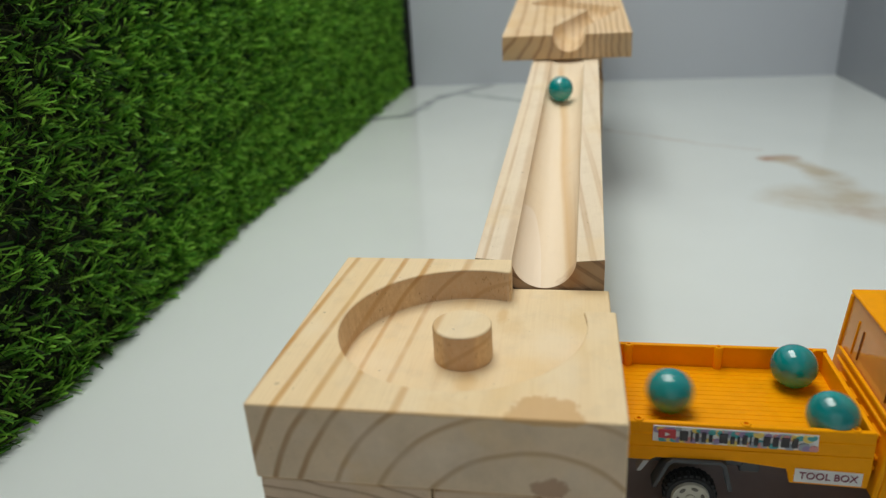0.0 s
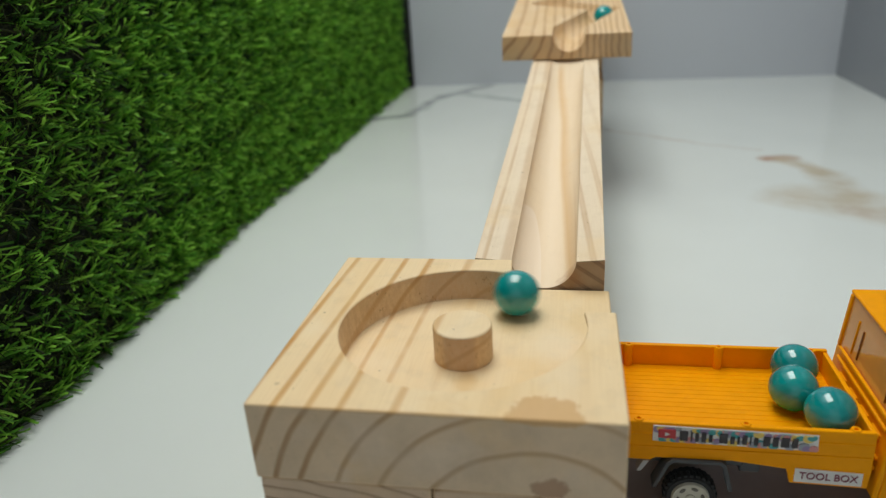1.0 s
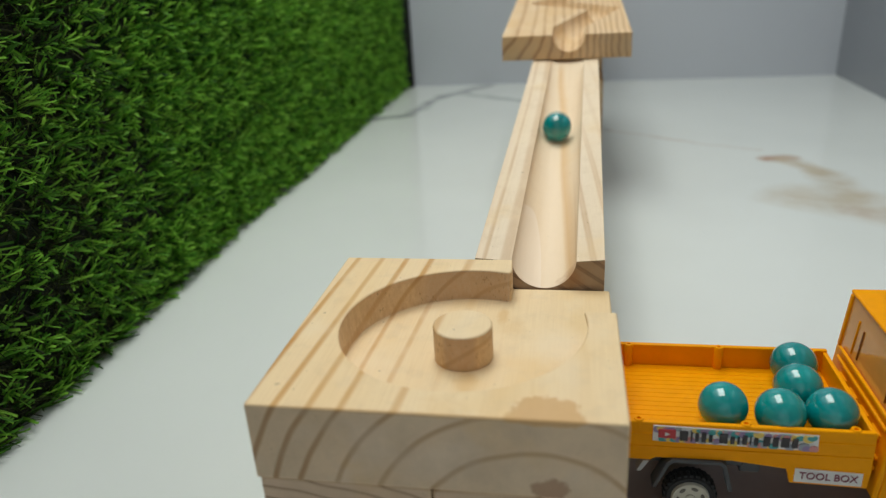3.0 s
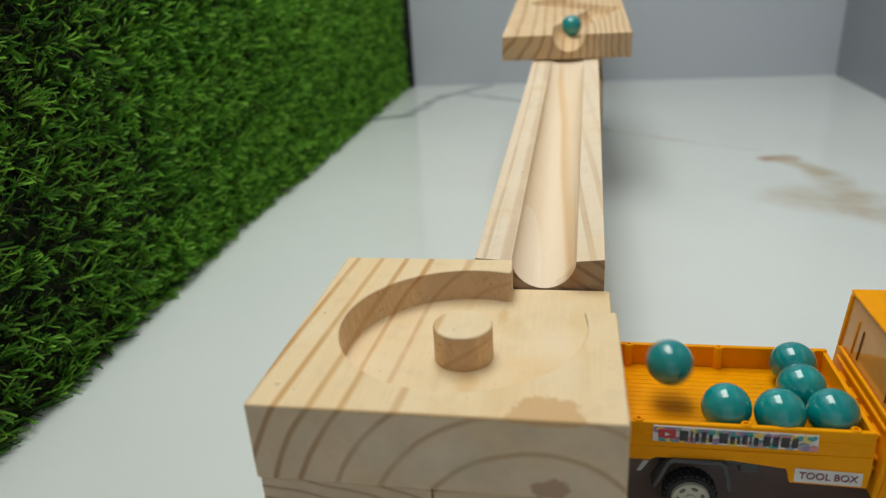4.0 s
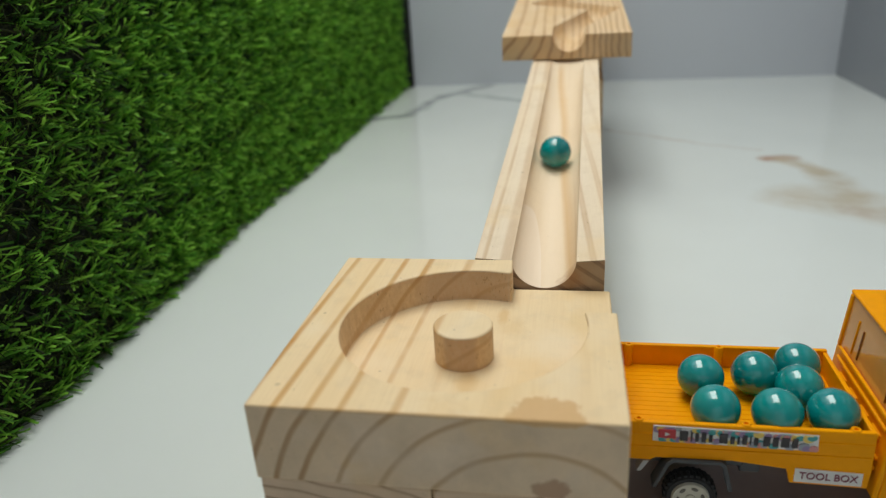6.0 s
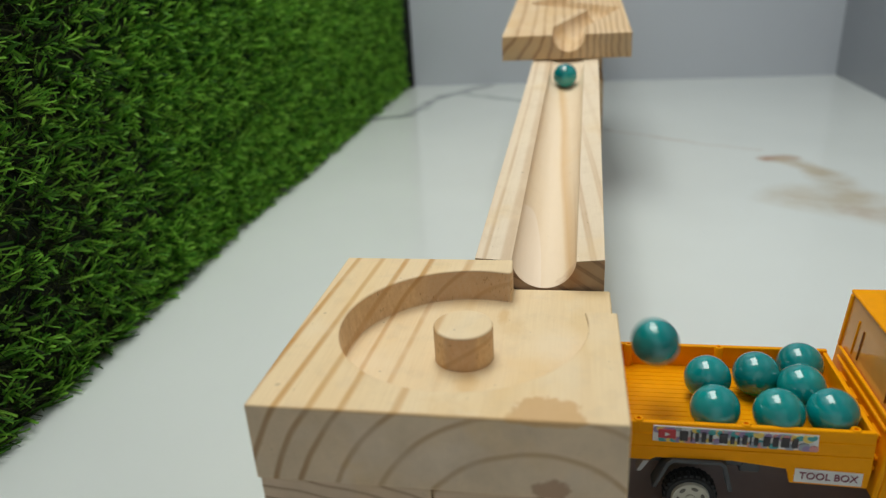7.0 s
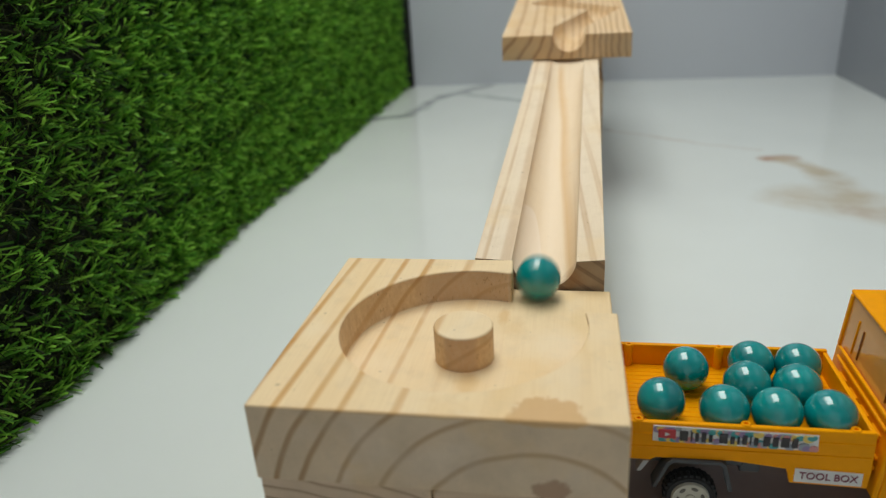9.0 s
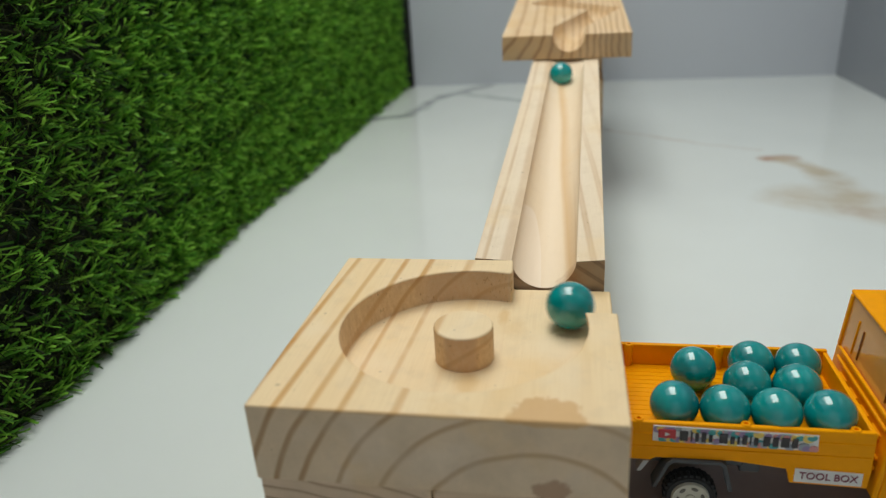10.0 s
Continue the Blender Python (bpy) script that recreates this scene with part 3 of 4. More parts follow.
# ---- the bowl block and what it stands on ----
def bowl_block():
    z0, z1, z2 = TOP - BLOCK_T, RECESS, TOP
    bm = bmesh.new()
    wall_x, rim_y = 0.0668, 0.0612
    a0 = math.acos((wall_x - BOWL.x) / BOWL_R)
    a1 = math.asin((rim_y - BOWL.y) / BOWL_R) + 2 * math.pi
    arc = [BOWL + BOWL_R * Vector((math.cos(a0 + (a1 - a0) * i / 96), math.sin(a0 + (a1 - a0) * i / 96))) for i in range(97)]
    end = Vector((wall_x + 0.0006, BLOCK_D))
    lip = Vector((BLOCK_W, rim_y))
    chain = [lip] + arc[::-1] + [Vector((wall_x + 0.0009, arc[0].y + 0.0009)), Vector((wall_x + 0.0012, arc[0].y + 0.0024)), end]

    def at(p, z):
        return bm.verts.new((p[0], p[1], z))

    low = [at(p if p in (lip, end) else p + (BOWL - p).normalized() * (0.0004 - 0.0034 * max(0.0, min(1.0, (p.x - 0.080) / 0.010))), z1) for p in chain]
    high = [at(p, z2) for p in chain]
    for i in range(len(chain) - 1):
        bm.faces.new((low[i], low[i + 1], high[i + 1], high[i]))
    corner = at((BLOCK_W, BLOCK_D), z1)
    bm.faces.new(low + [corner])
    bl, fl, fr = at((0, BLOCK_D), z2), at((0, 0), z2), at((BLOCK_W, 0), z2)
    bm.faces.new(high + [bl, fl, fr])
    b_fl, b_fr, b_lip, b_br, b_end, b_bl = (at(p, z0) for p in ((0, 0), (BLOCK_W, 0), lip, (BLOCK_W, BLOCK_D), end, (0, BLOCK_D)))
    bm.faces.new((b_fl, b_fr, b_lip, b_br, b_end, b_bl))
    bm.faces.new((b_fl, b_fr, fr, fl))
    bm.faces.new((b_fr, b_lip, low[0], high[0], fr))
    bm.faces.new((b_lip, b_br, corner, low[0]))
    bm.faces.new((b_br, b_end, low[-1], corner))
    bm.faces.new((b_end, b_bl, bl, high[-1], low[-1]))
    bm.faces.new((b_bl, b_fl, fl, bl))
    ring_lo, ring_hi = [], []
    for i in range(48):
        c, s = math.cos(2 * math.pi * i / 48), math.sin(2 * math.pi * i / 48)
        ring_lo.append(bm.verts.new((0.0548 + 0.0099 * c, 0.0508 + 0.0099 * s, z1 - 0.001)))
        ring_hi.append(bm.verts.new((0.0548 + 0.0099 * c, 0.0508 + 0.0099 * s, z2 - 0.0003)))
    for i in range(48):
        bm.faces.new((ring_lo[i], ring_lo[(i + 1) % 48], ring_hi[(i + 1) % 48], ring_hi[i]))
    bm.faces.new(ring_hi)
    ob = finish(bm, "bowl_block", WOOD_BLOCK, 0.0007, 30, 3)
    return tagged(ob, "thick pine block with a milled round bowl and centre post", "marble run block")


def lower_blocks():
    for x0, x1, y0, z1, wood in ((0.0005, 0.0515, 0.0010, 0.0590, WOOD_LOWER), (0.0520, 0.1042, 0.0016, 0.0583, WOOD_ARCHED)):
        bm = bmesh.new()
        box(bm, x0, x1, y0, 0.1015, 0.0, z1)
        tagged(finish(bm, "support_block", wood, 0.0006), "squared pine support block under the bowl block", "wooden block", "support blocks")
    bm = bmesh.new()
    box(bm, 0.0575, 0.1030, 0.004, 0.095, 0.0583, 0.0592)
    tagged(finish(bm, "shim", WOOD_LOWER, 0.0002), "thin pine shim between two stacked blocks", "wooden shim")


# ---- the sloping track ----
def track():
    y0, y1, r, deep, t = 0.1046, 0.470, 0.0127, 0.0126, 0.0185
    half = 0.0254
    groove = 0.0272

    def place(u, v, y):
        return (0.0522 + 0.0223 * (y - 0.1054) + u, y, TOP + SLOPE * (y - 0.1054) + v)

    outline = [(0.0, 0.0), (0.0, -t), (2 * half, -t), (2 * half, 0.0)]
    outline += [(groove + r * math.cos(a), -r * math.sin(a) + (r - deep)) for a in [math.pi * i / 40 for i in range(1, 40)]]
    bm = bmesh.new()
    stations = [y0 + (y1 - y0) * i / 30 for i in range(31)]
    rings = []
    for y in stations:
        f = 1.0 - (y - y0) * 0.9 - 0.58 * max(0.0, min(1.0, (y - 0.385) / 0.043))     # the groove gets shallower and runs out under the board
        rings.append([bm.verts.new(place(u, v if abs(v + t) < 1e-9 else v * f, y)) for u, v in outline])
    n = len(outline)
    for lo, hi in zip(rings, rings[1:]):
        for i in range(n):
            bm.faces.new((lo[i], lo[(i + 1) % n], hi[(i + 1) % n], hi[i]))
    bm.faces.new(rings[0][::-1])
    bm.faces.new(rings[-1])
    return tagged(finish(bm, "marble_track", WOOD_TRACK, 0.0005, 30), "long pale pine track with a half-round groove, sloping down", "marble track")


# ---- the upper board with its zigzag channel ----
def upper_board():
    x0, x1, y0, y1, thick = 0.0352, 0.1352, 0.428, 0.690, 0.0184
    base = TOP + 0.049
    path = [(0.0872, 0.40), (0.0875, 0.458), (0.1185, 0.536), (0.0635, 0.580), (0.105, 0.620), (0.100, 0.70)]
    r = 0.0124

    def depth(x, y):
        best = 1.0
        for (ax, ay), (bx, by) in zip(path, path[1:]):
            ux, uy = bx - ax, by - ay
            h = max(0.0, min(1.0, ((x - ax) * ux + (y - ay) * uy) / (ux * ux + uy * uy)))
            best = min(best, math.hypot(x - ax - h * ux, y - ay - h * uy))
        if best >= r:
            return 0.0
        return 0.0129 * math.sqrt(1.0 - (best / r) ** 2)

    nx, ny = 110, 230
    bm = bmesh.new()
    grid = []
    for j in range(ny + 1):
        y = y0 + (y1 - y0) * j / ny
        grid.append([bm.verts.new((x0 + (x1 - x0) * i / nx, y, base + SLOPE * (y - y0) - depth(x0 + (x1 - x0) * i / nx, y))) for i in range(nx + 1)])
    for a, b in zip(grid, grid[1:]):
        for i in range(nx):
            bm.faces.new((a[i], a[i + 1], b[i + 1], b[i]))

    def low(v):
        return bm.verts.new((v.co.x, v.co.y, base + SLOPE * (v.co.y - y0) - thick))

    front, back = [low(v) for v in grid[0]], [low(v) for v in grid[-1]]
    left = [front[0]] + [low(row[0]) for row in grid[1:-1]] + [back[0]]
    right = [front[-1]] + [low(row[-1]) for row in grid[1:-1]] + [back[-1]]
    for i in range(nx):
        bm.faces.new((front[i], front[i + 1], grid[0][i + 1], grid[0][i]))
        bm.faces.new((back[i + 1], back[i], grid[-1][i], grid[-1][i + 1]))
    for j in range(ny):
        bm.faces.new((left[j + 1], left[j], grid[j][0], grid[j + 1][0]))
        bm.faces.new((right[j], right[j + 1], grid[j + 1][-1], grid[j][-1]))
    bm.faces.new(front[::-1] + left[1:-1] + back + right[1:-1][::-1])
    return tagged(finish(bm, "upper_board", WOOD_BOARD, 0.0, 40), "thick pine board with a carved zigzag channel and a front spout", "marble run board")


def props():
    """The post under the board and track, and the feeder rail that brings the marbles."""
    bm = bmesh.new()
    top = TOP + SLOPE * (0.445 - 0.1054) - 0.0190
    prism(bm, [(0.440, 0.0), (0.505, 0.0), (0.505, TOP + 0.0306 + SLOPE * 0.077 - 0.0006), (0.4705, TOP + 0.0306 + SLOPE * 0.0425 - 0.0006), (0.4705, top + 0.0022), (0.440, top - 0.0006)],
          lambda u, v, w: (w, u, v), 0.066, 0.1150)
    tagged(finish(bm, "support_post", WOOD_POST, 0.0006), "upright pine post under the upper board", "wooden block")
    bm = bmesh.new()
    z = TOP + 0.049 - 0.0047 + 0.0355 - 0.0080
    w, t = 0.017, 0.018
    outline = [(-w, 0.012), (-w, -0.006), (w, -0.006), (w, 0.012)] + [(0.0127 * math.cos(a), 0.0127 - 0.0127 * math.sin(a)) for a in [math.pi * i / 20 for i in range(1, 20)]]
    prism(bm, outline, lambda u, v, y: (0.100 + u, y, z + SLOPE * (y - 0.428) + v), 0.662, 0.985)
    tagged(finish(bm, "feeder_rail", WOOD_RAIL, 0.0004), "grooved pine rail feeding the upper board", "marble track")
    bm = bmesh.new()
    prism(bm, [(0.93, 0.0), (0.965, 0.0), (0.965, z + SLOPE * 0.537 - 0.0065), (0.93, z + SLOPE * 0.502 - 0.0065)], lambda u, v, w: (w, u, v), 0.088, 0.110)
    tagged(finish(bm, "support_post", WOOD_POST, 0.0006), "narrow pine post under the feeder rail", "wooden block")
    bm = bmesh.new()
    prism(bm, [(0.666, TOP + 0.049 + SLOPE * 0.238), (0.688, TOP + 0.049 + SLOPE * 0.260), (0.688, z + SLOPE * 0.260 - 0.0062), (0.666, z + SLOPE * 0.238 - 0.0062)], lambda u, v, w: (w, u, v), 0.1145, 0.1168)
    tagged(finish(bm, "shim", WOOD_POST), "small pine shim between board and rail", "wooden shim")


# ---- the thin brown sheet and the toy truck on it ----
def brown_sheet():
    # added sheet that turns the floor brown across the truck's footprint
    bm = bmesh.new()
    box(bm, 0.1072, 0.262, 0.050, 0.122, 0.0002, 0.0006)
    tagged(finish(bm, "card_sheet", SHEET_BROWN, 0.0001), "thin brown sheet added under the toy truck", "card sheet")


def toy_truck():
    truck = thing("toy_truck", (0.16, 0.086, 0.0), "orange plastic toy pickup truck with an open cargo bed", "toy truck")
    bx0, bx1, by0, by1, rim = 0.1068, 0.1905, 0.0589, 0.1130, 0.0436
    ix0, ix1, iy0, iy1 = 0.1090, 0.1888, 0.0608, 0.1110

    # cargo bed: floor, four walls, small rim bosses
    bm = bmesh.new()
    n, depth = 17, 0.0002
    step = (iy1 - iy0) / n
    ribs = []
    for i in range(n):
        u = iy0 + i * step
        ribs += [(u + 0.00012, BED - depth), (u + 0.0003, BED), (u + step - 0.0003, BED), (u + step - 0.00012, BED - depth)]
    outline = [(iy1, BED - 0.0022), (iy0, BED - 0.0022)] + ribs
    prism(bm, outline, lambda u, v, w: (w, u, v), ix0 - 0.0008, ix1 + 0.0008)
    bed = part("bed_floor", bm, ORANGE, truck, "ribbed orange bed floor")
    low = 0.0274
    # the near wall: stepped panel with a tool box drop and wheel arch notch
    outline = [(bx0, rim), (bx0, low + 0.0006), (0.1115, low), (0.1185, low), (0.1205, low + 0.0012), (0.146, low + 0.0016), (0.164, low - 0.0004), (0.1655, 0.0213), (0.1905, 0.0207), (bx1 + 0.0004, low), (bx1, rim)]
    for name, ya, yb in (("side_panel", by0, iy0), ("side_panel", iy1, by1)):
        bm = bmesh.new()
        taller = 0.0 if ya == by0 else 0.0006
        prism(bm, [(u, v + taller if v == rim else v) for u, v in outline], lambda u, v, w: (u, w, v), ya, yb)
        panel = part(name, bm, ORANGE, truck, "", 0.0004)
        out = by0 if ya == by0 else by1
        s = -1 if ya == by0 else 1
        for z0, z1 in ((0.0331, 0.0337), (0.0386, 0.0391)):
            bm = bmesh.new()
            a, b = sorted((out - s * 0.0002, out + s * 0.0003))
            box(bm, bx0 + 0.0005, bx1 - 0.0004, a, b, z0, z1)
            part("trim_strip", bm, ORANGE, panel, "", 0.0002)
    for x0, x1 in ((bx0, ix0), (ix1, bx1)):
        bm = bmesh.new()
        box(bm, x0, x1, iy0 - 0.0004, iy1 + 0.0004, 0.0300, rim - 0.0002)
        part("end_panel", bm, ORANGE, truck, "", 0.0003)
    for x in (0.1140, 0.1495, 0.1842):
        for y, inner, z in ((0.0600, 0.0612, rim - 0.0030), (0.1113, 0.1100, BED)):
            bm = bmesh.new()
            h = rim + (0.0006 if y > 0.1 else 0.0) - z
            turned(bm, [(0.0018, 0.0), (0.0018, h - 0.0001), (0.0015, h + 0.0004), (0.0008, h + 0.0004), (0.0007, h - 0.0006)], (x, (y + inner) / 2, z), "z", 14)
            part("rim_boss", bm, ORANGE, truck, "", 0.0)

    # stickers on the near wall
    y = by0 - 0.0002
    bm = bmesh.new()
    prism(bm, [(0.1188, 0.0363), (0.1728, 0.0356), (0.1724, 0.0419), (0.1188, 0.0426)], lambda u, v, w: (u, w, v), y - 0.0003, by0 + 0.0004)
    strip = part("sticker", bm, PAPER, truck, "white paper strip with coloured dots and dark bars")
    rng = random.Random(5)
    for k in range(64):
        bm = bmesh.new()
        u = 0.1200 + 0.0515 * (k + rng.random()) / 64
        top = 0.0424 - 0.013 * (u - 0.1188)
        v = rng.choice((top - 0.0006, top - 0.0052, top - 0.0012, top - 0.0046))
        s = rng.uniform(0.0008, 0.0017)
        prism(bm, [(u + s * math.cos(a) * 1.2, max(top - 0.0061, min(top - 0.0001, v + s * math.sin(a)))) for a in [2 * math.pi * i / 8 for i in range(8)]], lambda u, v, w: (u, w, v), y - 0.00040 - 0.000004 * k, y - 0.0002)
        part("printed_dot", bm, PRINTS[k % 5], strip)
    bm = bmesh.new()
    prism(bm, [(0.1206, 0.0378), (0.1264, 0.0377), (0.1264, 0.0414), (0.1206, 0.0415)], lambda u, v, w: (u, w, v), y - 0.0007, y - 0.0002)
    part("printed_patch", bm, RED_PRINT, strip, "plain red printed patch", 0.0003)
    bm = bmesh.new()
    prism(bm, [(0.1228, 0.0388), (0.1244, 0.0396), (0.1228, 0.0404)], lambda u, v, w: (u, w, v), y - 0.0009, y - 0.0006)
    part("printed_patch", bm, PAPER, strip)
    u = 0.1278
    for w, h in ((24, 1), (10, 1), (14, .9), (16, 1), (14, .75), (-9, 0), (24, 1), (15, .75), (11, .75), (16, 1), (9, 1), (15, .75), (-5, 0), (20, 1), (18, 1), (23, 1), (18, 1)):
        wide = abs(w) * 0.000150
        if w > 0:
            top = 0.0423 - 0.013 * (u - 0.1188)
            bm = bmesh.new()
            lo = top - 0.0048
            prism(bm, [(u, lo), (u + wide - 0.0010, lo), (u + wide - 0.0010, lo + 0.0036 * h), (u, lo + 0.0036 * h)], lambda a, b, c: (a, c, b), y - 0.00105, y - 0.0002)
            part("printed_bar", bm, INK, strip)
        u += wide
    bm = bmesh.new()
    prism(bm, [(0.1667, 0.0223), (0.1884, 0.0218), (0.1883, 0.0271), (0.1667, 0.0278)], lambda u, v, w: (u, w, v), by0 - 0.0004, by0 + 0.0002)
    label = part("sticker", bm, PAPER, truck, "white label with maroon lettering")
    curve = bpy.data.curves.new("lettering", "FONT")
    curve.body, curve.size, curve.extrude, curve.offset = "TOOL BOX", 0.0040, 0.0001, 0.00002
    curve.align_x = curve.align_y = "CENTER"
    text = new("text", curve)
    me = bpy.data.meshes.new_from_object(text.evaluated_get(bpy.context.evaluated_depsgraph_get()))
    bpy.data.objects.remove(text)
    me.transform(pose(0.1775, by0 - 0.0006, 0.0249, 90, 1.2, 0) @ Matrix.Diagonal((0.92, 1, 1, 1)))
    me.materials.clear()
    me.materials.append(MAROON)
    letters = new("lettering", me)
    letters.parent = label
    tagged(letters, "maroon block capitals")

    # chassis, arches and wheels
    bm = bmesh.new()
    box(bm, 0.1085, 0.246, 0.0720, 0.1000, 0.0185, 0.0330)
    box(bm, 0.1500, 0.1570, 0.0640, 0.1085, 0.0205, 0.0331)
    box(bm, 0.118, 0.151, 0.0632, 0.1092, 0.0235, 0.0331)
    part("chassis", bm, BLACK, truck, "black plastic underframe", 0.0006)
    for ya, yb in ((0.0576, 0.0640), (0.1085, 0.1140)):
        bm = bmesh.new()
        outer = [(0.1195, 0.0165), (0.1240, 0.0275), (0.1258, 0.0290), (0.1425, 0.0290), (0.1443, 0.0275), (0.1472, 0.0165)]
        inner = [(0.1455, 0.0165), (0.1430, 0.0265), (0.1418, 0.0277), (0.1264, 0.0277), (0.1252, 0.0265), (0.1210, 0.0165)]
        prism(bm, outer + inner, lambda u, v, w: (u, w, v), ya, yb)
        part("wheel_arch", bm, BLACK, truck, "black wheel arch flare", 0.0003)
    for x in (0.1337, 0.222):
        for y, s in ((0.0612, -1), (0.1112, 1)):
            centre = (x, y, 0.0101)
            bm = bmesh.new()
            turned(bm, [(0.0064, s * 0.0), (0.0083, s * 0.0004), (0.0091, s * -0.0008), (0.0092, s * -0.0052), (0.0082, s * -0.0062), (0.0060, s * -0.0062)], centre, "y", 40)
            wheel = part("wheel", bm, RUBBER, truck, "black knobbly rubber tyre", 0.0, 40)
            for k in range(26):
                a = 2 * math.pi * k / 26
                bm = bmesh.new()
                for o, w0, w1 in ((0.0, 0.0002, 0.0026), (0.12, 0.0029, 0.0052)):
                    m = pose(x, y, 0.0101) @ Matrix.Rotation(a + o, 4, "Y")
                    for v in box(bm, -0.00055, 0.00055, *sorted((-s * w0, -s * w1)), 0.0086, 0.0095):
                        v.co = m @ v.co
                part("tread_block", bm, RUBBER, wheel)
            bm = bmesh.new()
            turned(bm, [(0.0002, s * 0.0008), (0.0054, s * 0.0008), (0.0058, s * 0.0013), (0.0064, s * 0.0013), (0.0067, s * 0.0006), (0.0067, s * -0.0040)], centre, "y", 36)
            part("rim", bm, CREAM, wheel, "cream plastic wheel rim", 0.0, 40)
            # raised ovals in darker cream imitate the shade inside the rim's slots
            for k in range(6):
                m = pose(x, y, 0.0101) @ Matrix.Rotation(2 * math.pi * k / 6 + 0.3, 4, "Y")
                bm = bmesh.new()
                prism(bm, [(0.0013 * math.cos(q), 0.0043 + 0.00065 * math.sin(q)) for q in [2 * math.pi * i / 12 for i in range(12)]], lambda u, v, w: m @ Vector((u, w, v)), *sorted((s * 0.0003, s * 0.0010)))
                part("rim_hole", bm, SLOT, wheel)
            bm = bmesh.new()
            turned(bm, [(0.0018, s * 0.0002), (0.0018, s * 0.0013), (0.0012, s * 0.0016)], centre, "y", 18)
            part("hub", bm, CREAM, wheel, "", 0.0, 40)
    for x, z0, z1, lean in ((0.1086, 0.0212, 0.0262, 0.0010), (0.1140, 0.0215, 0.0263, -0.0022)):
        bm = bmesh.new()
        prism(bm, [(x - lean, z1), (x, z0), (x + 0.0016, z0), (x + 0.0022 - lean, z1)], lambda u, v, w: (u, w, v), 0.0598, 0.0650)
        part("bracket", bm, GREY, truck, "grey plastic bracket", 0.0002)

    # cab: shell of panels round an open rear window, raised rear ribs, roof
    cx, cy0, cy1, ztop = 0.1945, 0.0580, 0.1142, 0.0700
    bm = bmesh.new()
    box(bm, cx, cx + 0.052, cy0 - 0.0005, cy1 + 0.0005, ztop - 0.0016, ztop)
    part("roof", bm, ORANGE, truck, "", 0.0012)
    bm = bmesh.new()
    box(bm, cx, cx + 0.0020, cy0, cy1, 0.0172, 0.0462)
    part("cab_back", bm, ORANGE, truck, "", 0.0006)
    for ya, yb in ((cy1 - 0.0022, cy1), (cy0, cy0 + 0.0022)):
        bm = bmesh.new()
        box(bm, cx, cx + 0.0020, ya, yb, 0.0462, ztop - 0.0016)
        part("cab_pillar", bm, ORANGE, truck, "", 0.0005)
        bm = bmesh.new()
        box(bm, cx + 0.0020, cx + 0.052, ya, yb, 0.0172, 0.050)
        part("cab_side", bm, ORANGE, truck, "", 0.0006)
        bm = bmesh.new()
        box(bm, cx + 0.020, cx + 0.024, ya, yb, 0.050, ztop - 0.0016)
        part("cab_pillar", bm, ORANGE, truck, "", 0.0005)
    bm = bmesh.new()
    box(bm, cx + 0.0008, cx + 0.0016, cy0 + 0.0022, cy1 - 0.0022, 0.0462, ztop - 0.0016)
    window = part("rear_window", bm, DARK_PANE, truck, "glossy tinted rear window panel")
    # one orange rib; the brown bars stand in for dark pockets
    for y, z0, z1 in ((0.1022, 0.0485, 0.0625), (0.0968, 0.0490, 0.0610), (0.0700, 0.0485, 0.0625)):
        bm = bmesh.new()
        box(bm, cx + 0.0003, cx + 0.0010, y - 0.0005, y + 0.0005, z0, z1)
        part("window_rib", bm, ORANGE if y > 0.10 else POCKET_SHADE, window, "", 0.0003)
    for y in (0.1010, 0.0900, 0.0790, 0.0680):
        bm = bmesh.new()
        box(bm, cx - 0.0007, cx + 0.0004, y - 0.0036, y + 0.0036, 0.0368, 0.0392)
        part("rear_slot", bm, ORANGE, truck, "", 0.0004)
    for z in (0.0458, 0.0418, 0.0300, 0.0262):
        bm = bmesh.new()
        box(bm, cx - 0.0008, cx + 0.0004, cy0 + 0.004, cy1 - 0.004, z, z + 0.0016)
        part("rear_rib", bm, ORANGE, truck, "", 0.0004)
    bm = bmesh.new()
    prism(bm, [(cx + 0.052, 0.0172), (cx + 0.066, 0.0172), (cx + 0.066, 0.040), (cx + 0.058, 0.048), (cx + 0.052, ztop - 0.002)], lambda u, v, w: (u, w, v), cy0, cy1)
    part("cab_front", bm, ORANGE, truck, "", 0.0015)
    for piece in truck.children:      # the cab leans forward a little
        if piece.name.split(".")[0] in ("roof", "cab_back", "cab_pillar", "cab_side", "rear_window", "rear_rib", "rear_slot", "cab_front"):
            for m in (piece, *piece.children):
                for v in m.data.vertices:
                    v.co.x += 0.085 * (v.co.z - 0.046)
    return truck


# ---- marbles ----
def marble():
    bm = bmesh.new()
    bmesh.ops.create_uvsphere(bm, u_segments=40, v_segments=24, radius=R_MARBLE)
    ob = finish(bm, "marble", GLASS_TEAL, 0.0, 180)
    return tagged(ob, "glossy teal pearl glass marble", "marble", "teal marbles")


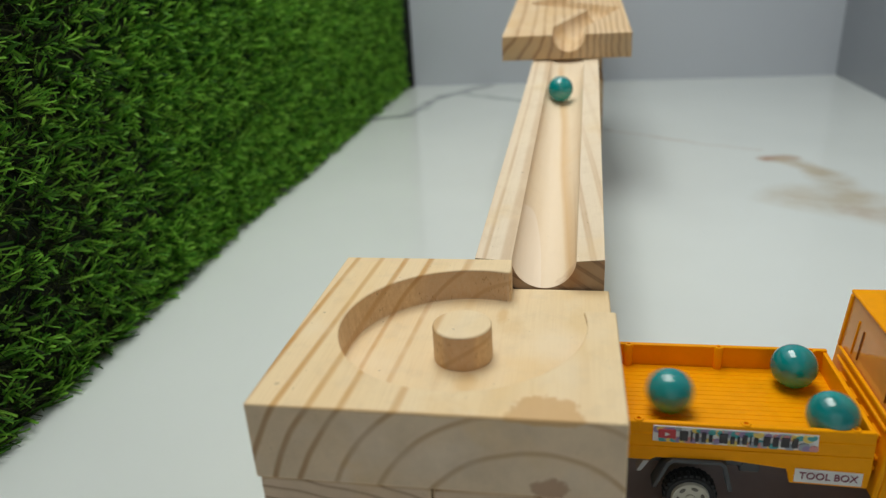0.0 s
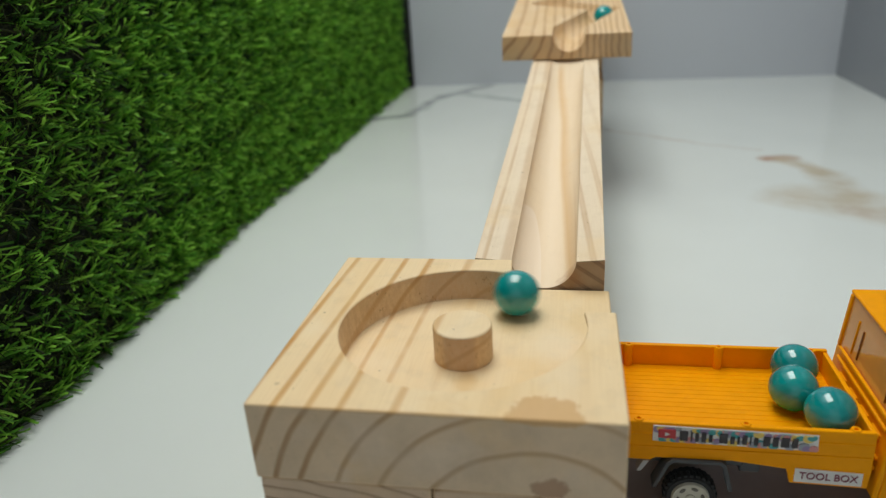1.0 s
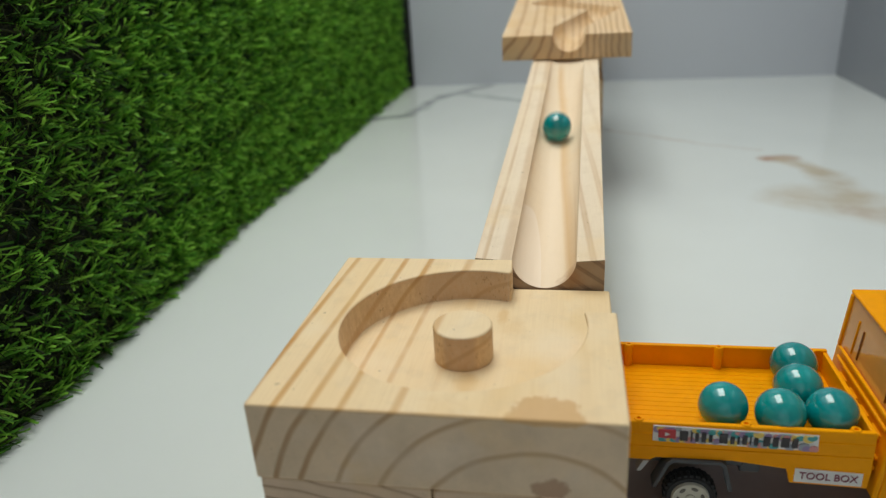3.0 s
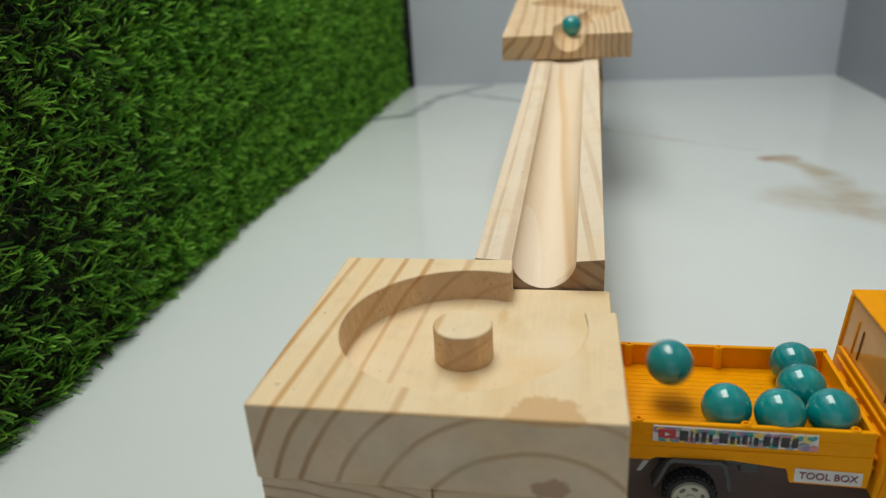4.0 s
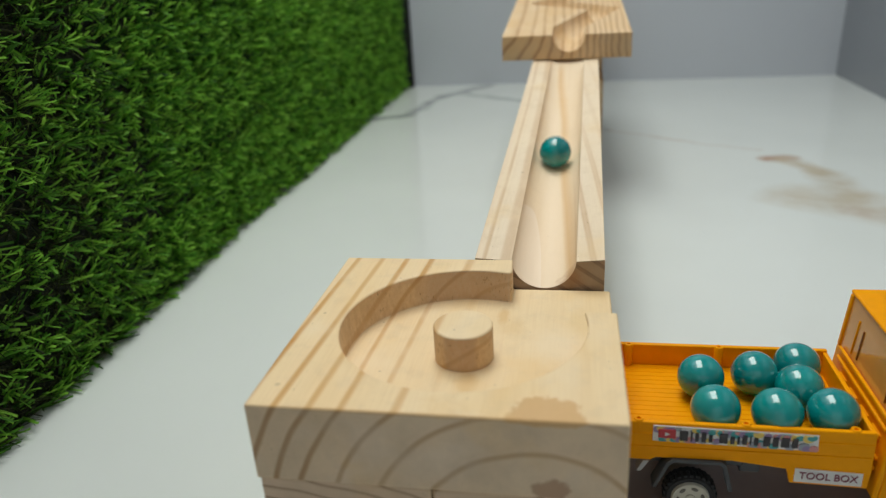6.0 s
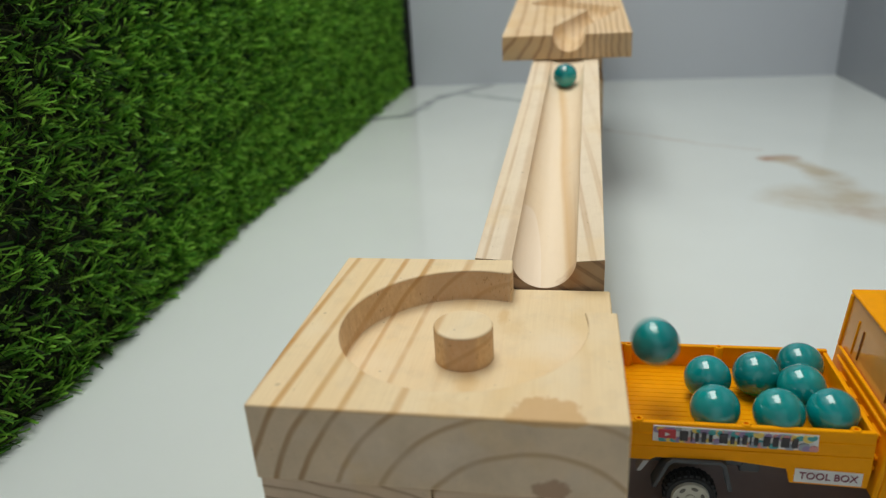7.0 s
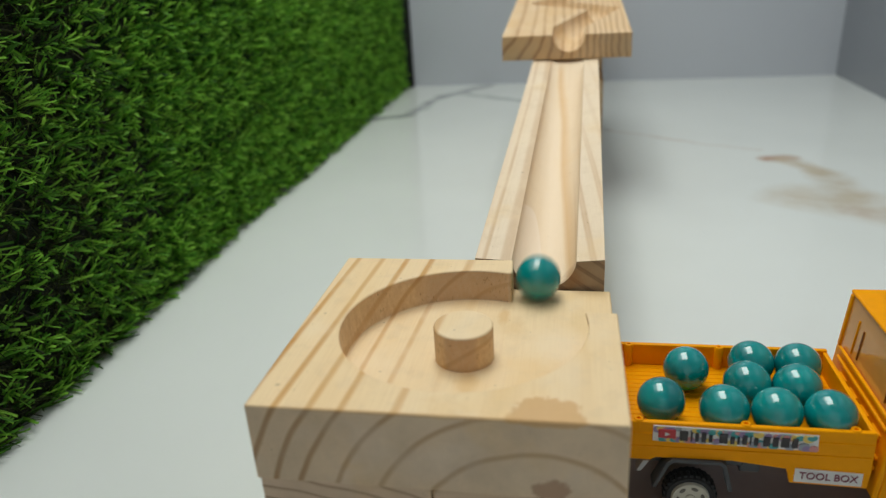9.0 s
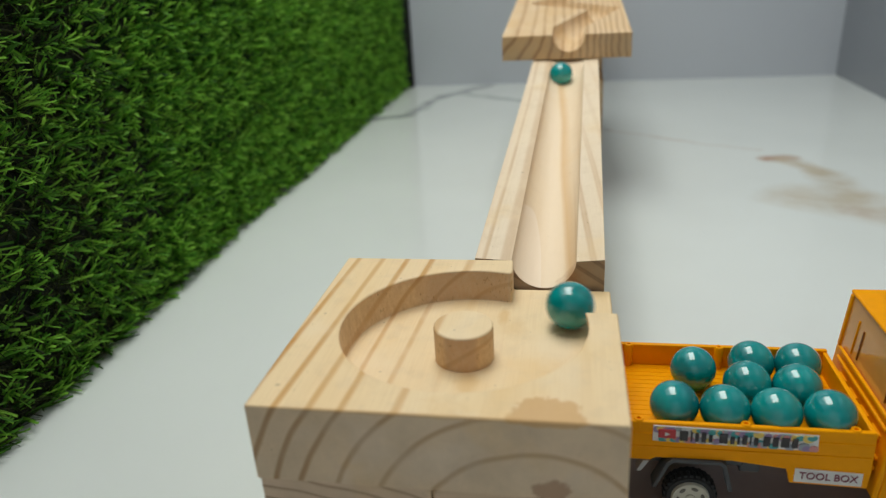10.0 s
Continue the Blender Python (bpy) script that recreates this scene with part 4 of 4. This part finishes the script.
def marble_path(rows):
    """Places every thirtieth of a second through the given ones, rolling; round the bowl's post along arcs."""
    def slopes(values, times):
        d = [(b - a) / (v - u) for a, b, u, v in zip(values, values[1:], times, times[1:])]
        out = [d[0]]
        for a, b in zip(d, d[1:]):
            out.append(0.0 if a * b <= 0 else 2 * a * b / (a + b))
        return out + [d[-1]]

    times = [r[0] for r in rows]
    tracks = [[r[k] for r in rows] for k in (1, 2, 3)]
    tangents = [slopes(v, times) for v in tracks]
    polar = []
    for _, x, y, z in rows:
        dx, dy = x - BOWL.x, y - BOWL.y
        inside = abs(z - RECESS - R_MARBLE) < 0.0004 and 0.018 < math.hypot(dx, dy) < 0.0345
        polar.append((math.hypot(dx, dy), math.atan2(dy, dx)) if inside else None)
    keys, turn, last = [], Matrix.Identity(3), None
    for i in range(len(rows) - 1):
        span = times[i + 1] - times[i]
        far = max(abs(v[i + 1] - v[i]) for v in tracks)
        count = max(1, round(span * FPS)) if far > 0.0012 and span < 1.2 else 1
        for k in range(count + (i == len(rows) - 2)):
            f = k / count
            t = times[i] + f * span
            if polar[i] and polar[i + 1]:
                (r0, a0), (r1, a1) = polar[i], polar[i + 1]
                sweep = (a1 - a0 + math.pi) % (2 * math.pi) - math.pi
                r, a = r0 + (r1 - r0) * f, a0 + sweep * f
                p = Vector((BOWL.x + r * math.cos(a), BOWL.y + r * math.sin(a), tracks[2][i]))
            else:
                h = (2 * f**3 - 3 * f**2 + 1, f**3 - 2 * f**2 + f, 3 * f**2 - 2 * f**3, f**3 - f**2)
                p = Vector([h[0] * v[i] + h[1] * m[i] * span + h[2] * v[i + 1] + h[3] * m[i + 1] * span for v, m in zip(tracks, tangents)])
            if last is not None and (p - last).length > 1e-6:
                step = p - last
                axis = Vector((0, 0, 1)).cross(step)
                if axis.length > 1e-9:
                    turn = Matrix.Rotation(min(step.length / R_MARBLE, 1.35), 3, axis.normalized()) @ turn
            last = p
            keys.append((t, Matrix.Translation(p) @ turn.to_4x4()))
    return keys


alcove()
turf_mat()
block = bowl_block()
lower_blocks()
track()
upper_board()
props()
brown_sheet()
toy_truck()


def motions():
    walk(block, [(0.0, pose(-0.0003, 0.0003, 0)), (5.0, pose(0, 0, 0)), (10.0, pose(0.0002, -0.0003, 0))])
    paths = [
    marble_path([
        (0, 0.1751, 0.0997, 0.0434), (0.4, 0.1753, 0.0993, 0.0434), (0.6, 0.1760, 0.1012, 0.0434), (0.8, 0.1755, 0.0999, 0.0434),
        (1.3, 0.1751, 0.1000, 0.0434), (1.4, 0.1754, 0.1007, 0.0434), (4, 0.1752, 0.1014, 0.0434), (4.1, 0.1737, 0.1013, 0.0434),
        (4.2, 0.1762, 0.1007, 0.0434), (4.4, 0.1763, 0.1013, 0.0434), (5.6, 0.1770, 0.1013, 0.0434), (5.7, 0.1762, 0.1008, 0.0434),
        (7, 0.1775, 0.1010, 0.0434), (7.1, 0.1753, 0.1008, 0.0434), (7.2, 0.1767, 0.1006, 0.0434), (10, 0.1767, 0.1009, 0.0434)]),
    marble_path([
        (0, 0.1793, 0.0683, 0.0434), (0.1, 0.1699, 0.0680, 0.0434), (0.2, 0.1772, 0.0711, 0.0434), (0.3, 0.1799, 0.0748, 0.0434),
        (0.4, 0.1775, 0.0782, 0.0434), (0.5, 0.1744, 0.0842, 0.0434), (0.6, 0.1726, 0.0856, 0.0434), (0.8, 0.1717, 0.0844, 0.0434),
        (1.3, 0.1702, 0.0848, 0.0434), (1.4, 0.1710, 0.0854, 0.0434), (1.5, 0.1699, 0.0855, 0.0434), (1.9, 0.1706, 0.0860, 0.0434),
        (2.7, 0.1706, 0.0860, 0.0434), (3.2, 0.1739, 0.0855, 0.0434), (4, 0.1739, 0.0855, 0.0434), (4.1, 0.1688, 0.0861, 0.0434),
        (4.2, 0.1682, 0.0868, 0.0434), (4.3, 0.1734, 0.0856, 0.0434), (5, 0.1736, 0.0855, 0.0434), (5.6, 0.1739, 0.0856, 0.0434),
        (5.7, 0.1719, 0.0854, 0.0434), (6, 0.1730, 0.0851, 0.0434), (7, 0.1738, 0.0854, 0.0434), (7.1, 0.1708, 0.0855, 0.0434),
        (7.6, 0.1723, 0.0855, 0.0434), (8.3, 0.1723, 0.0855, 0.0434), (8.6, 0.1715, 0.0856, 0.0434), (8.9, 0.1725, 0.0855, 0.0434),
        (10, 0.1725, 0.0855, 0.0434)]),
    marble_path([
        (0, 0.1266, 0.0789, 0.0434), (0.1, 0.1533, 0.0734, 0.0434), (0.2, 0.1585, 0.0707, 0.0434), (0.3, 0.1621, 0.0697, 0.0434),
        (0.4, 0.1631, 0.0711, 0.0434), (0.6, 0.1696, 0.0698, 0.0434), (0.7, 0.1754, 0.0690, 0.0434), (0.8, 0.1790, 0.0701, 0.0434),
        (1, 0.1794, 0.0708, 0.0434), (1.3, 0.1774, 0.0705, 0.0434), (1.4, 0.1791, 0.0700, 0.0434), (2.2, 0.1795, 0.0704, 0.0434),
        (4, 0.1798, 0.0700, 0.0434), (4.1, 0.1770, 0.0698, 0.0434), (4.2, 0.1768, 0.0698, 0.0434), (4.3, 0.1801, 0.0701, 0.0434),
        (7, 0.1798, 0.0700, 0.0434), (7.3, 0.1794, 0.0699, 0.0434), (8.3, 0.1795, 0.0692, 0.0434), (8.4, 0.1786, 0.0691, 0.0434),
        (9.2, 0.1790, 0.0691, 0.0434), (10, 0.1788, 0.0691, 0.0434)]),
    marble_path([
        (0, 0.0822, 0.3468, 0.1069), (0.1, 0.0834, 0.2953, 0.1007), (0.2, 0.0799, 0.2409, 0.0959), (0.3, 0.0811, 0.1752, 0.0883),
        (0.4, 0.0772, 0.1038, 0.0808), (0.5, 0.0768, 0.0321, 0.0808), (0.6, 0.0400, 0.0265, 0.0808), (0.7, 0.0231, 0.0454, 0.0808),
        (0.8, 0.0285, 0.0704, 0.0808), (0.9, 0.0474, 0.0828, 0.0808), (1, 0.0703, 0.0821, 0.0808), (1.1, 0.0924, 0.0806, 0.0808),
        (1.2, 0.1156, 0.0789, 0.0714), (1.3, 0.1421, 0.0756, 0.0434), (1.4, 0.1598, 0.0700, 0.0434), (1.5, 0.1624, 0.0698, 0.0434),
        (3.8, 0.1625, 0.0685, 0.0434), (4, 0.1623, 0.0685, 0.0434), (4.1, 0.1596, 0.0691, 0.0434), (4.2, 0.1595, 0.0687, 0.0434),
        (4.3, 0.1624, 0.0689, 0.0434), (5.6, 0.1619, 0.0689, 0.0434), (5.9, 0.1615, 0.0688, 0.0434), (7.4, 0.1621, 0.0685, 0.0434),
        (8.3, 0.1623, 0.0685, 0.0434), (8.4, 0.1611, 0.0684, 0.0434), (8.5, 0.1589, 0.0695, 0.0434), (8.6, 0.1612, 0.0688, 0.0434),
        (8.7, 0.1620, 0.0685, 0.0434), (9, 0.1615, 0.0692, 0.0434), (10, 0.1612, 0.0688, 0.0434)]),
    marble_path([
        (0, 0.1000, 0.6810, 0.1884), (0.3, 0.1000, 0.6720, 0.1876), (0.4, 0.0998, 0.6390, 0.1546), (0.5, 0.1046, 0.6028, 0.1466),
        (0.6, 0.0730, 0.5858, 0.1450), (0.7, 0.0613, 0.5765, 0.1441), (0.8, 0.0877, 0.5577, 0.1424), (0.9, 0.1221, 0.5405, 0.1408),
        (1, 0.1169, 0.5199, 0.1388), (1.1, 0.0908, 0.4851, 0.1356), (1.2, 0.0872, 0.4450, 0.1318), (1.3, 0.0789, 0.4177, 0.1187),
        (1.4, 0.0781, 0.3981, 0.1132), (1.5, 0.0856, 0.3496, 0.1093), (1.6, 0.0810, 0.2956, 0.1016), (1.7, 0.0817, 0.2462, 0.0957),
        (1.8, 0.0799, 0.1945, 0.0906), (1.9, 0.0801, 0.1280, 0.0834), (2, 0.0805, 0.0647, 0.0808), (2.1, 0.0628, 0.0224, 0.0808),
        (2.2, 0.0318, 0.0301, 0.0808), (2.3, 0.0232, 0.0557, 0.0808), (2.4, 0.0383, 0.0790, 0.0808), (2.5, 0.0541, 0.0836, 0.0808),
        (2.6, 0.0796, 0.0812, 0.0808), (2.7, 0.1043, 0.0799, 0.0808), (2.8, 0.1260, 0.0780, 0.0575), (2.85, 0.1386, 0.0744, 0.0434),
        (2.9, 0.1415, 0.0728, 0.0434), (3, 0.1439, 0.0712, 0.0434), (3.1, 0.1431, 0.0711, 0.0434), (3.3, 0.1451, 0.0713, 0.0434),
        (3.8, 0.1451, 0.0713, 0.0434), (4, 0.1449, 0.0704, 0.0434), (4.1, 0.1415, 0.0692, 0.0434), (4.2, 0.1427, 0.0689, 0.0434),
        (4.3, 0.1452, 0.0696, 0.0434), (4.6, 0.1442, 0.0695, 0.0434), (5.6, 0.1442, 0.0695, 0.0434), (5.7, 0.1433, 0.0685, 0.0434),
        (6, 0.1410, 0.0692, 0.0434), (7, 0.1408, 0.0692, 0.0434), (7.1, 0.1453, 0.0713, 0.0434), (7.2, 0.1461, 0.0741, 0.0434),
        (7.3, 0.1482, 0.0798, 0.0434), (7.4, 0.1515, 0.0848, 0.0434), (7.6, 0.1557, 0.0858, 0.0434), (8.3, 0.1557, 0.0857, 0.0434),
        (8.5, 0.1487, 0.0866, 0.0434), (8.6, 0.1501, 0.0867, 0.0434), (8.8, 0.1551, 0.0861, 0.0434), (10, 0.1551, 0.0861, 0.0434)]),
    marble_path([
        (0, 0.1000, 0.7230, 0.1923), (1.7, 0.1000, 0.6720, 0.1876), (1.8, 0.0998, 0.6390, 0.1546), (2, 0.0936, 0.6093, 0.1472),
        (2.1, 0.0627, 0.5822, 0.1447), (2.2, 0.0715, 0.5588, 0.1425), (2.3, 0.1111, 0.5376, 0.1405), (2.4, 0.1193, 0.5193, 0.1388),
        (2.5, 0.1003, 0.4880, 0.1359), (2.6, 0.0859, 0.4495, 0.1323), (2.7, 0.0845, 0.4177, 0.1185), (2.88, 0.0856, 0.3496, 0.1093),
        (2.97, 0.0810, 0.2956, 0.1016), (3.05, 0.0817, 0.2462, 0.0957), (3.14, 0.0799, 0.1945, 0.0906), (3.23, 0.0801, 0.1280, 0.0834),
        (3.32, 0.0805, 0.0647, 0.0808), (3.41, 0.0628, 0.0224, 0.0808), (3.5, 0.0318, 0.0301, 0.0808), (3.58, 0.0232, 0.0557, 0.0808),
        (3.67, 0.0383, 0.0790, 0.0808), (3.8, 0.0660, 0.0819, 0.0808), (3.9, 0.0957, 0.0808, 0.0808), (4, 0.1268, 0.0850, 0.0519),
        (4.1, 0.1368, 0.0941, 0.0434), (4.2, 0.1459, 0.0985, 0.0434), (4.4, 0.1597, 0.0935, 0.0434), (4.5, 0.1578, 0.0932, 0.0434),
        (4.6, 0.1553, 0.0940, 0.0434), (4.7, 0.1555, 0.0935, 0.0434), (4.9, 0.1597, 0.0935, 0.0434), (5.6, 0.1600, 0.0935, 0.0434),
        (5.7, 0.1579, 0.0933, 0.0434), (5.9, 0.1592, 0.0934, 0.0434), (7, 0.1598, 0.0930, 0.0434), (7.1, 0.1580, 0.0953, 0.0434),
        (7.2, 0.1573, 0.0983, 0.0434), (7.3, 0.1555, 0.1003, 0.0434), (7.4, 0.1561, 0.1004, 0.0434), (7.6, 0.1590, 0.1014, 0.0434),
        (8.3, 0.1587, 0.1014, 0.0434), (8.4, 0.1581, 0.1014, 0.0434), (8.5, 0.1563, 0.1014, 0.0434), (8.6, 0.1562, 0.1014, 0.0434),
        (8.8, 0.1597, 0.1014, 0.0434), (10, 0.1597, 0.1014, 0.0434)]),
    marble_path([
        (0, 0.1000, 0.7680, 0.1964), (3.2, 0.1000, 0.6720, 0.1876), (3.3, 0.0998, 0.6390, 0.1546), (3.4, 0.1046, 0.6028, 0.1466),
        (3.5, 0.0717, 0.5924, 0.1456), (3.6, 0.0601, 0.5799, 0.1444), (3.7, 0.0877, 0.5548, 0.1421), (3.8, 0.1202, 0.5410, 0.1408),
        (3.9, 0.1169, 0.5199, 0.1388), (4, 0.0890, 0.4807, 0.1352), (4.1, 0.0882, 0.4363, 0.1310), (4.2, 0.0807, 0.4158, 0.1159),
        (4.3, 0.0845, 0.3675, 0.1083), (4.4, 0.0816, 0.3212, 0.1042), (4.5, 0.0823, 0.2631, 0.0974), (4.6, 0.0798, 0.2010, 0.0914),
        (4.7, 0.0800, 0.1316, 0.0838), (4.8, 0.0765, 0.0574, 0.0808), (4.9, 0.0518, 0.0233, 0.0808), (5, 0.0347, 0.0289, 0.0808),
        (5.1, 0.0236, 0.0500, 0.0808), (5.2, 0.0313, 0.0737, 0.0808), (5.3, 0.0501, 0.0833, 0.0808), (5.4, 0.0713, 0.0808, 0.0808),
        (5.5, 0.0918, 0.0753, 0.0808), (5.6, 0.1114, 0.0768, 0.0778), (5.7, 0.1290, 0.0801, 0.0434), (5.8, 0.1348, 0.0859, 0.0434),
        (5.9, 0.1383, 0.0887, 0.0434), (6.1, 0.1393, 0.0898, 0.0434), (6.8, 0.1393, 0.0898, 0.0434), (7, 0.1415, 0.0890, 0.0434),
        (7.1, 0.1406, 0.0929, 0.0434), (7.2, 0.1359, 0.0956, 0.0434), (7.4, 0.1390, 0.0980, 0.0434), (7.6, 0.1354, 0.0999, 0.0434),
        (7.7, 0.1357, 0.0977, 0.0434), (7.8, 0.1332, 0.0954, 0.0434), (7.9, 0.1325, 0.0943, 0.0434), (8.3, 0.1322, 0.0927, 0.0434),
        (8.4, 0.1328, 0.0928, 0.0434), (8.5, 0.1331, 0.0949, 0.0434), (8.6, 0.1346, 0.0939, 0.0434), (8.7, 0.1374, 0.0947, 0.0434),
        (8.8, 0.1388, 0.0948, 0.0434), (9, 0.1345, 0.0950, 0.0434), (9.1, 0.1351, 0.0956, 0.0434), (9.3, 0.1386, 0.0953, 0.0434),
        (9.4, 0.1369, 0.0952, 0.0434), (9.6, 0.1353, 0.0951, 0.0434), (9.8, 0.1377, 0.0952, 0.0434), (9.9, 0.1380, 0.0953, 0.0434),
        (10, 0.1372, 0.0952, 0.0434)]),
    marble_path([
        (0, 0.1000, 0.8100, 0.2003), (4.6, 0.1000, 0.6720, 0.1876), (4.7, 0.0998, 0.6390, 0.1546), (4.8, 0.1046, 0.6028, 0.1466),
        (4.9, 0.0787, 0.6002, 0.1464), (5, 0.0597, 0.5893, 0.1453), (5.1, 0.0713, 0.5647, 0.1430), (5.2, 0.1111, 0.5376, 0.1405),
        (5.3, 0.1192, 0.5166, 0.1385), (5.4, 0.0941, 0.4749, 0.1346), (5.5, 0.0881, 0.4491, 0.1322), (5.6, 0.0845, 0.4158, 0.1158),
        (5.7, 0.0798, 0.3982, 0.1115), (5.78, 0.0856, 0.3496, 0.1093), (5.87, 0.0810, 0.2956, 0.1016), (5.97, 0.0817, 0.2462, 0.0957),
        (6.07, 0.0799, 0.1945, 0.0906), (6.16, 0.0801, 0.1280, 0.0834), (6.26, 0.0805, 0.0647, 0.0808), (6.35, 0.0628, 0.0224, 0.0808),
        (6.45, 0.0318, 0.0301, 0.0808), (6.55, 0.0232, 0.0557, 0.0808), (6.64, 0.0383, 0.0790, 0.0808), (6.8, 0.0721, 0.0815, 0.0808),
        (6.9, 0.0953, 0.0781, 0.0808), (7, 0.1204, 0.0800, 0.0635), (7.1, 0.1301, 0.0783, 0.0434), (7.2, 0.1295, 0.0782, 0.0434),
        (7.3, 0.1306, 0.0821, 0.0434), (7.4, 0.1340, 0.0810, 0.0434), (7.5, 0.1379, 0.0808, 0.0434), (7.6, 0.1395, 0.0781, 0.0434),
        (7.7, 0.1418, 0.0737, 0.0434), (7.8, 0.1426, 0.0729, 0.0434), (7.9, 0.1399, 0.0731, 0.0434), (8, 0.1373, 0.0752, 0.0434),
        (8.1, 0.1367, 0.0751, 0.0434), (8.2, 0.1383, 0.0752, 0.0434), (8.3, 0.1390, 0.0753, 0.0434), (8.4, 0.1422, 0.0693, 0.0434),
        (8.5, 0.1356, 0.0696, 0.0434), (8.7, 0.1445, 0.0695, 0.0434), (9, 0.1440, 0.0695, 0.0434), (10, 0.1442, 0.0695, 0.0434)]),
    marble_path([
        (0, 0.1000, 0.8490, 0.2038), (5.9, 0.1000, 0.6720, 0.1876), (6, 0.0998, 0.6390, 0.1546), (6.1, 0.1046, 0.6028, 0.1466),
        (6.2, 0.0730, 0.5858, 0.1450), (6.3, 0.0613, 0.5765, 0.1441), (6.4, 0.0877, 0.5577, 0.1424), (6.5, 0.1221, 0.5405, 0.1408),
        (6.6, 0.1169, 0.5199, 0.1388), (6.7, 0.0908, 0.4851, 0.1356), (6.8, 0.0872, 0.4450, 0.1318), (6.9, 0.0816, 0.4158, 0.1159),
        (7, 0.0851, 0.3837, 0.1100), (7.1, 0.0819, 0.3349, 0.1057), (7.2, 0.0830, 0.2782, 0.0990), (7.3, 0.0800, 0.2180, 0.0932),
        (7.4, 0.0810, 0.1496, 0.0856), (7.5, 0.0766, 0.0824, 0.0808), (7.6, 0.0730, 0.0291, 0.0808), (7.7, 0.0378, 0.0282, 0.0808),
        (7.8, 0.0236, 0.0466, 0.0808), (7.9, 0.0298, 0.0698, 0.0808), (8, 0.0480, 0.0823, 0.0808), (8.1, 0.0700, 0.0814, 0.0808),
        (8.2, 0.0915, 0.0772, 0.0808), (8.3, 0.1147, 0.0789, 0.0739), (8.4, 0.1194, 0.0769, 0.0434), (8.5, 0.1200, 0.0803, 0.0434),
        (8.6, 0.1201, 0.0794, 0.0434), (8.7, 0.1226, 0.0776, 0.0434), (8.8, 0.1234, 0.0758, 0.0434), (8.9, 0.1231, 0.0749, 0.0434),
        (9, 0.1228, 0.0725, 0.0434), (9.1, 0.1246, 0.0709, 0.0434), (9.2, 0.1274, 0.0698, 0.0434), (9.3, 0.1269, 0.0706, 0.0434),
        (9.5, 0.1259, 0.0705, 0.0434), (9.6, 0.1246, 0.0704, 0.0434), (9.7, 0.1266, 0.0702, 0.0434), (10, 0.1271, 0.0707, 0.0434)]),
    marble_path([
        (0, 0.1000, 0.8940, 0.2079), (7.4, 0.1000, 0.6720, 0.1876), (7.5, 0.0998, 0.6390, 0.1546), (7.6, 0.1046, 0.6028, 0.1466),
        (7.7, 0.0717, 0.5924, 0.1456), (7.8, 0.0601, 0.5799, 0.1444), (7.9, 0.0867, 0.5550, 0.1421), (8, 0.1212, 0.5407, 0.1408),
        (8.1, 0.1179, 0.5223, 0.1391), (8.2, 0.0923, 0.4800, 0.1351), (8.3, 0.0859, 0.4409, 0.1315), (8.4, 0.0816, 0.4159, 0.1151),
        (8.5, 0.0851, 0.3762, 0.1092), (8.6, 0.0825, 0.3311, 0.1049), (8.7, 0.0824, 0.2782, 0.0991), (8.8, 0.0804, 0.2196, 0.0932),
        (8.9, 0.0814, 0.1531, 0.0860), (9, 0.0776, 0.0961, 0.0808), (9.1, 0.0744, 0.0278, 0.0808), (9.2, 0.0447, 0.0232, 0.0808),
        (9.3, 0.0289, 0.0338, 0.0808), (9.4, 0.0233, 0.0499, 0.0808), (9.5, 0.0281, 0.0640, 0.0808), (9.6, 0.0360, 0.0761, 0.0808),
        (9.7, 0.0492, 0.0810, 0.0808), (9.8, 0.0630, 0.0810, 0.0808), (9.9, 0.0756, 0.0790, 0.0808), (10, 0.0898, 0.0732, 0.0808)]),
    marble_path([
        (0, 0.1000, 0.9390, 0.2121), (8.9, 0.1000, 0.6720, 0.1876), (9, 0.0998, 0.6390, 0.1546), (9.1, 0.1046, 0.6028, 0.1466),
        (9.2, 0.0815, 0.6028, 0.1466), (9.3, 0.0597, 0.5893, 0.1453), (9.4, 0.0772, 0.5633, 0.1429), (9.5, 0.1112, 0.5431, 0.1410),
        (9.6, 0.1206, 0.5270, 0.1395), (9.7, 0.0993, 0.4882, 0.1359), (9.8, 0.0858, 0.4561, 0.1329), (9.9, 0.0845, 0.4177, 0.1177),
        (10, 0.0819, 0.3943, 0.1095)]),
    ]
    for i, keys in enumerate(paths):
        ball = marble()
        ball.rotation_mode = "QUATERNION"
        tilt = Euler((i * 1.3, i * 0.7, i * 2.1)).to_matrix().to_4x4()
        walk(ball, [(t, m @ tilt) for t, m in keys])


motions()
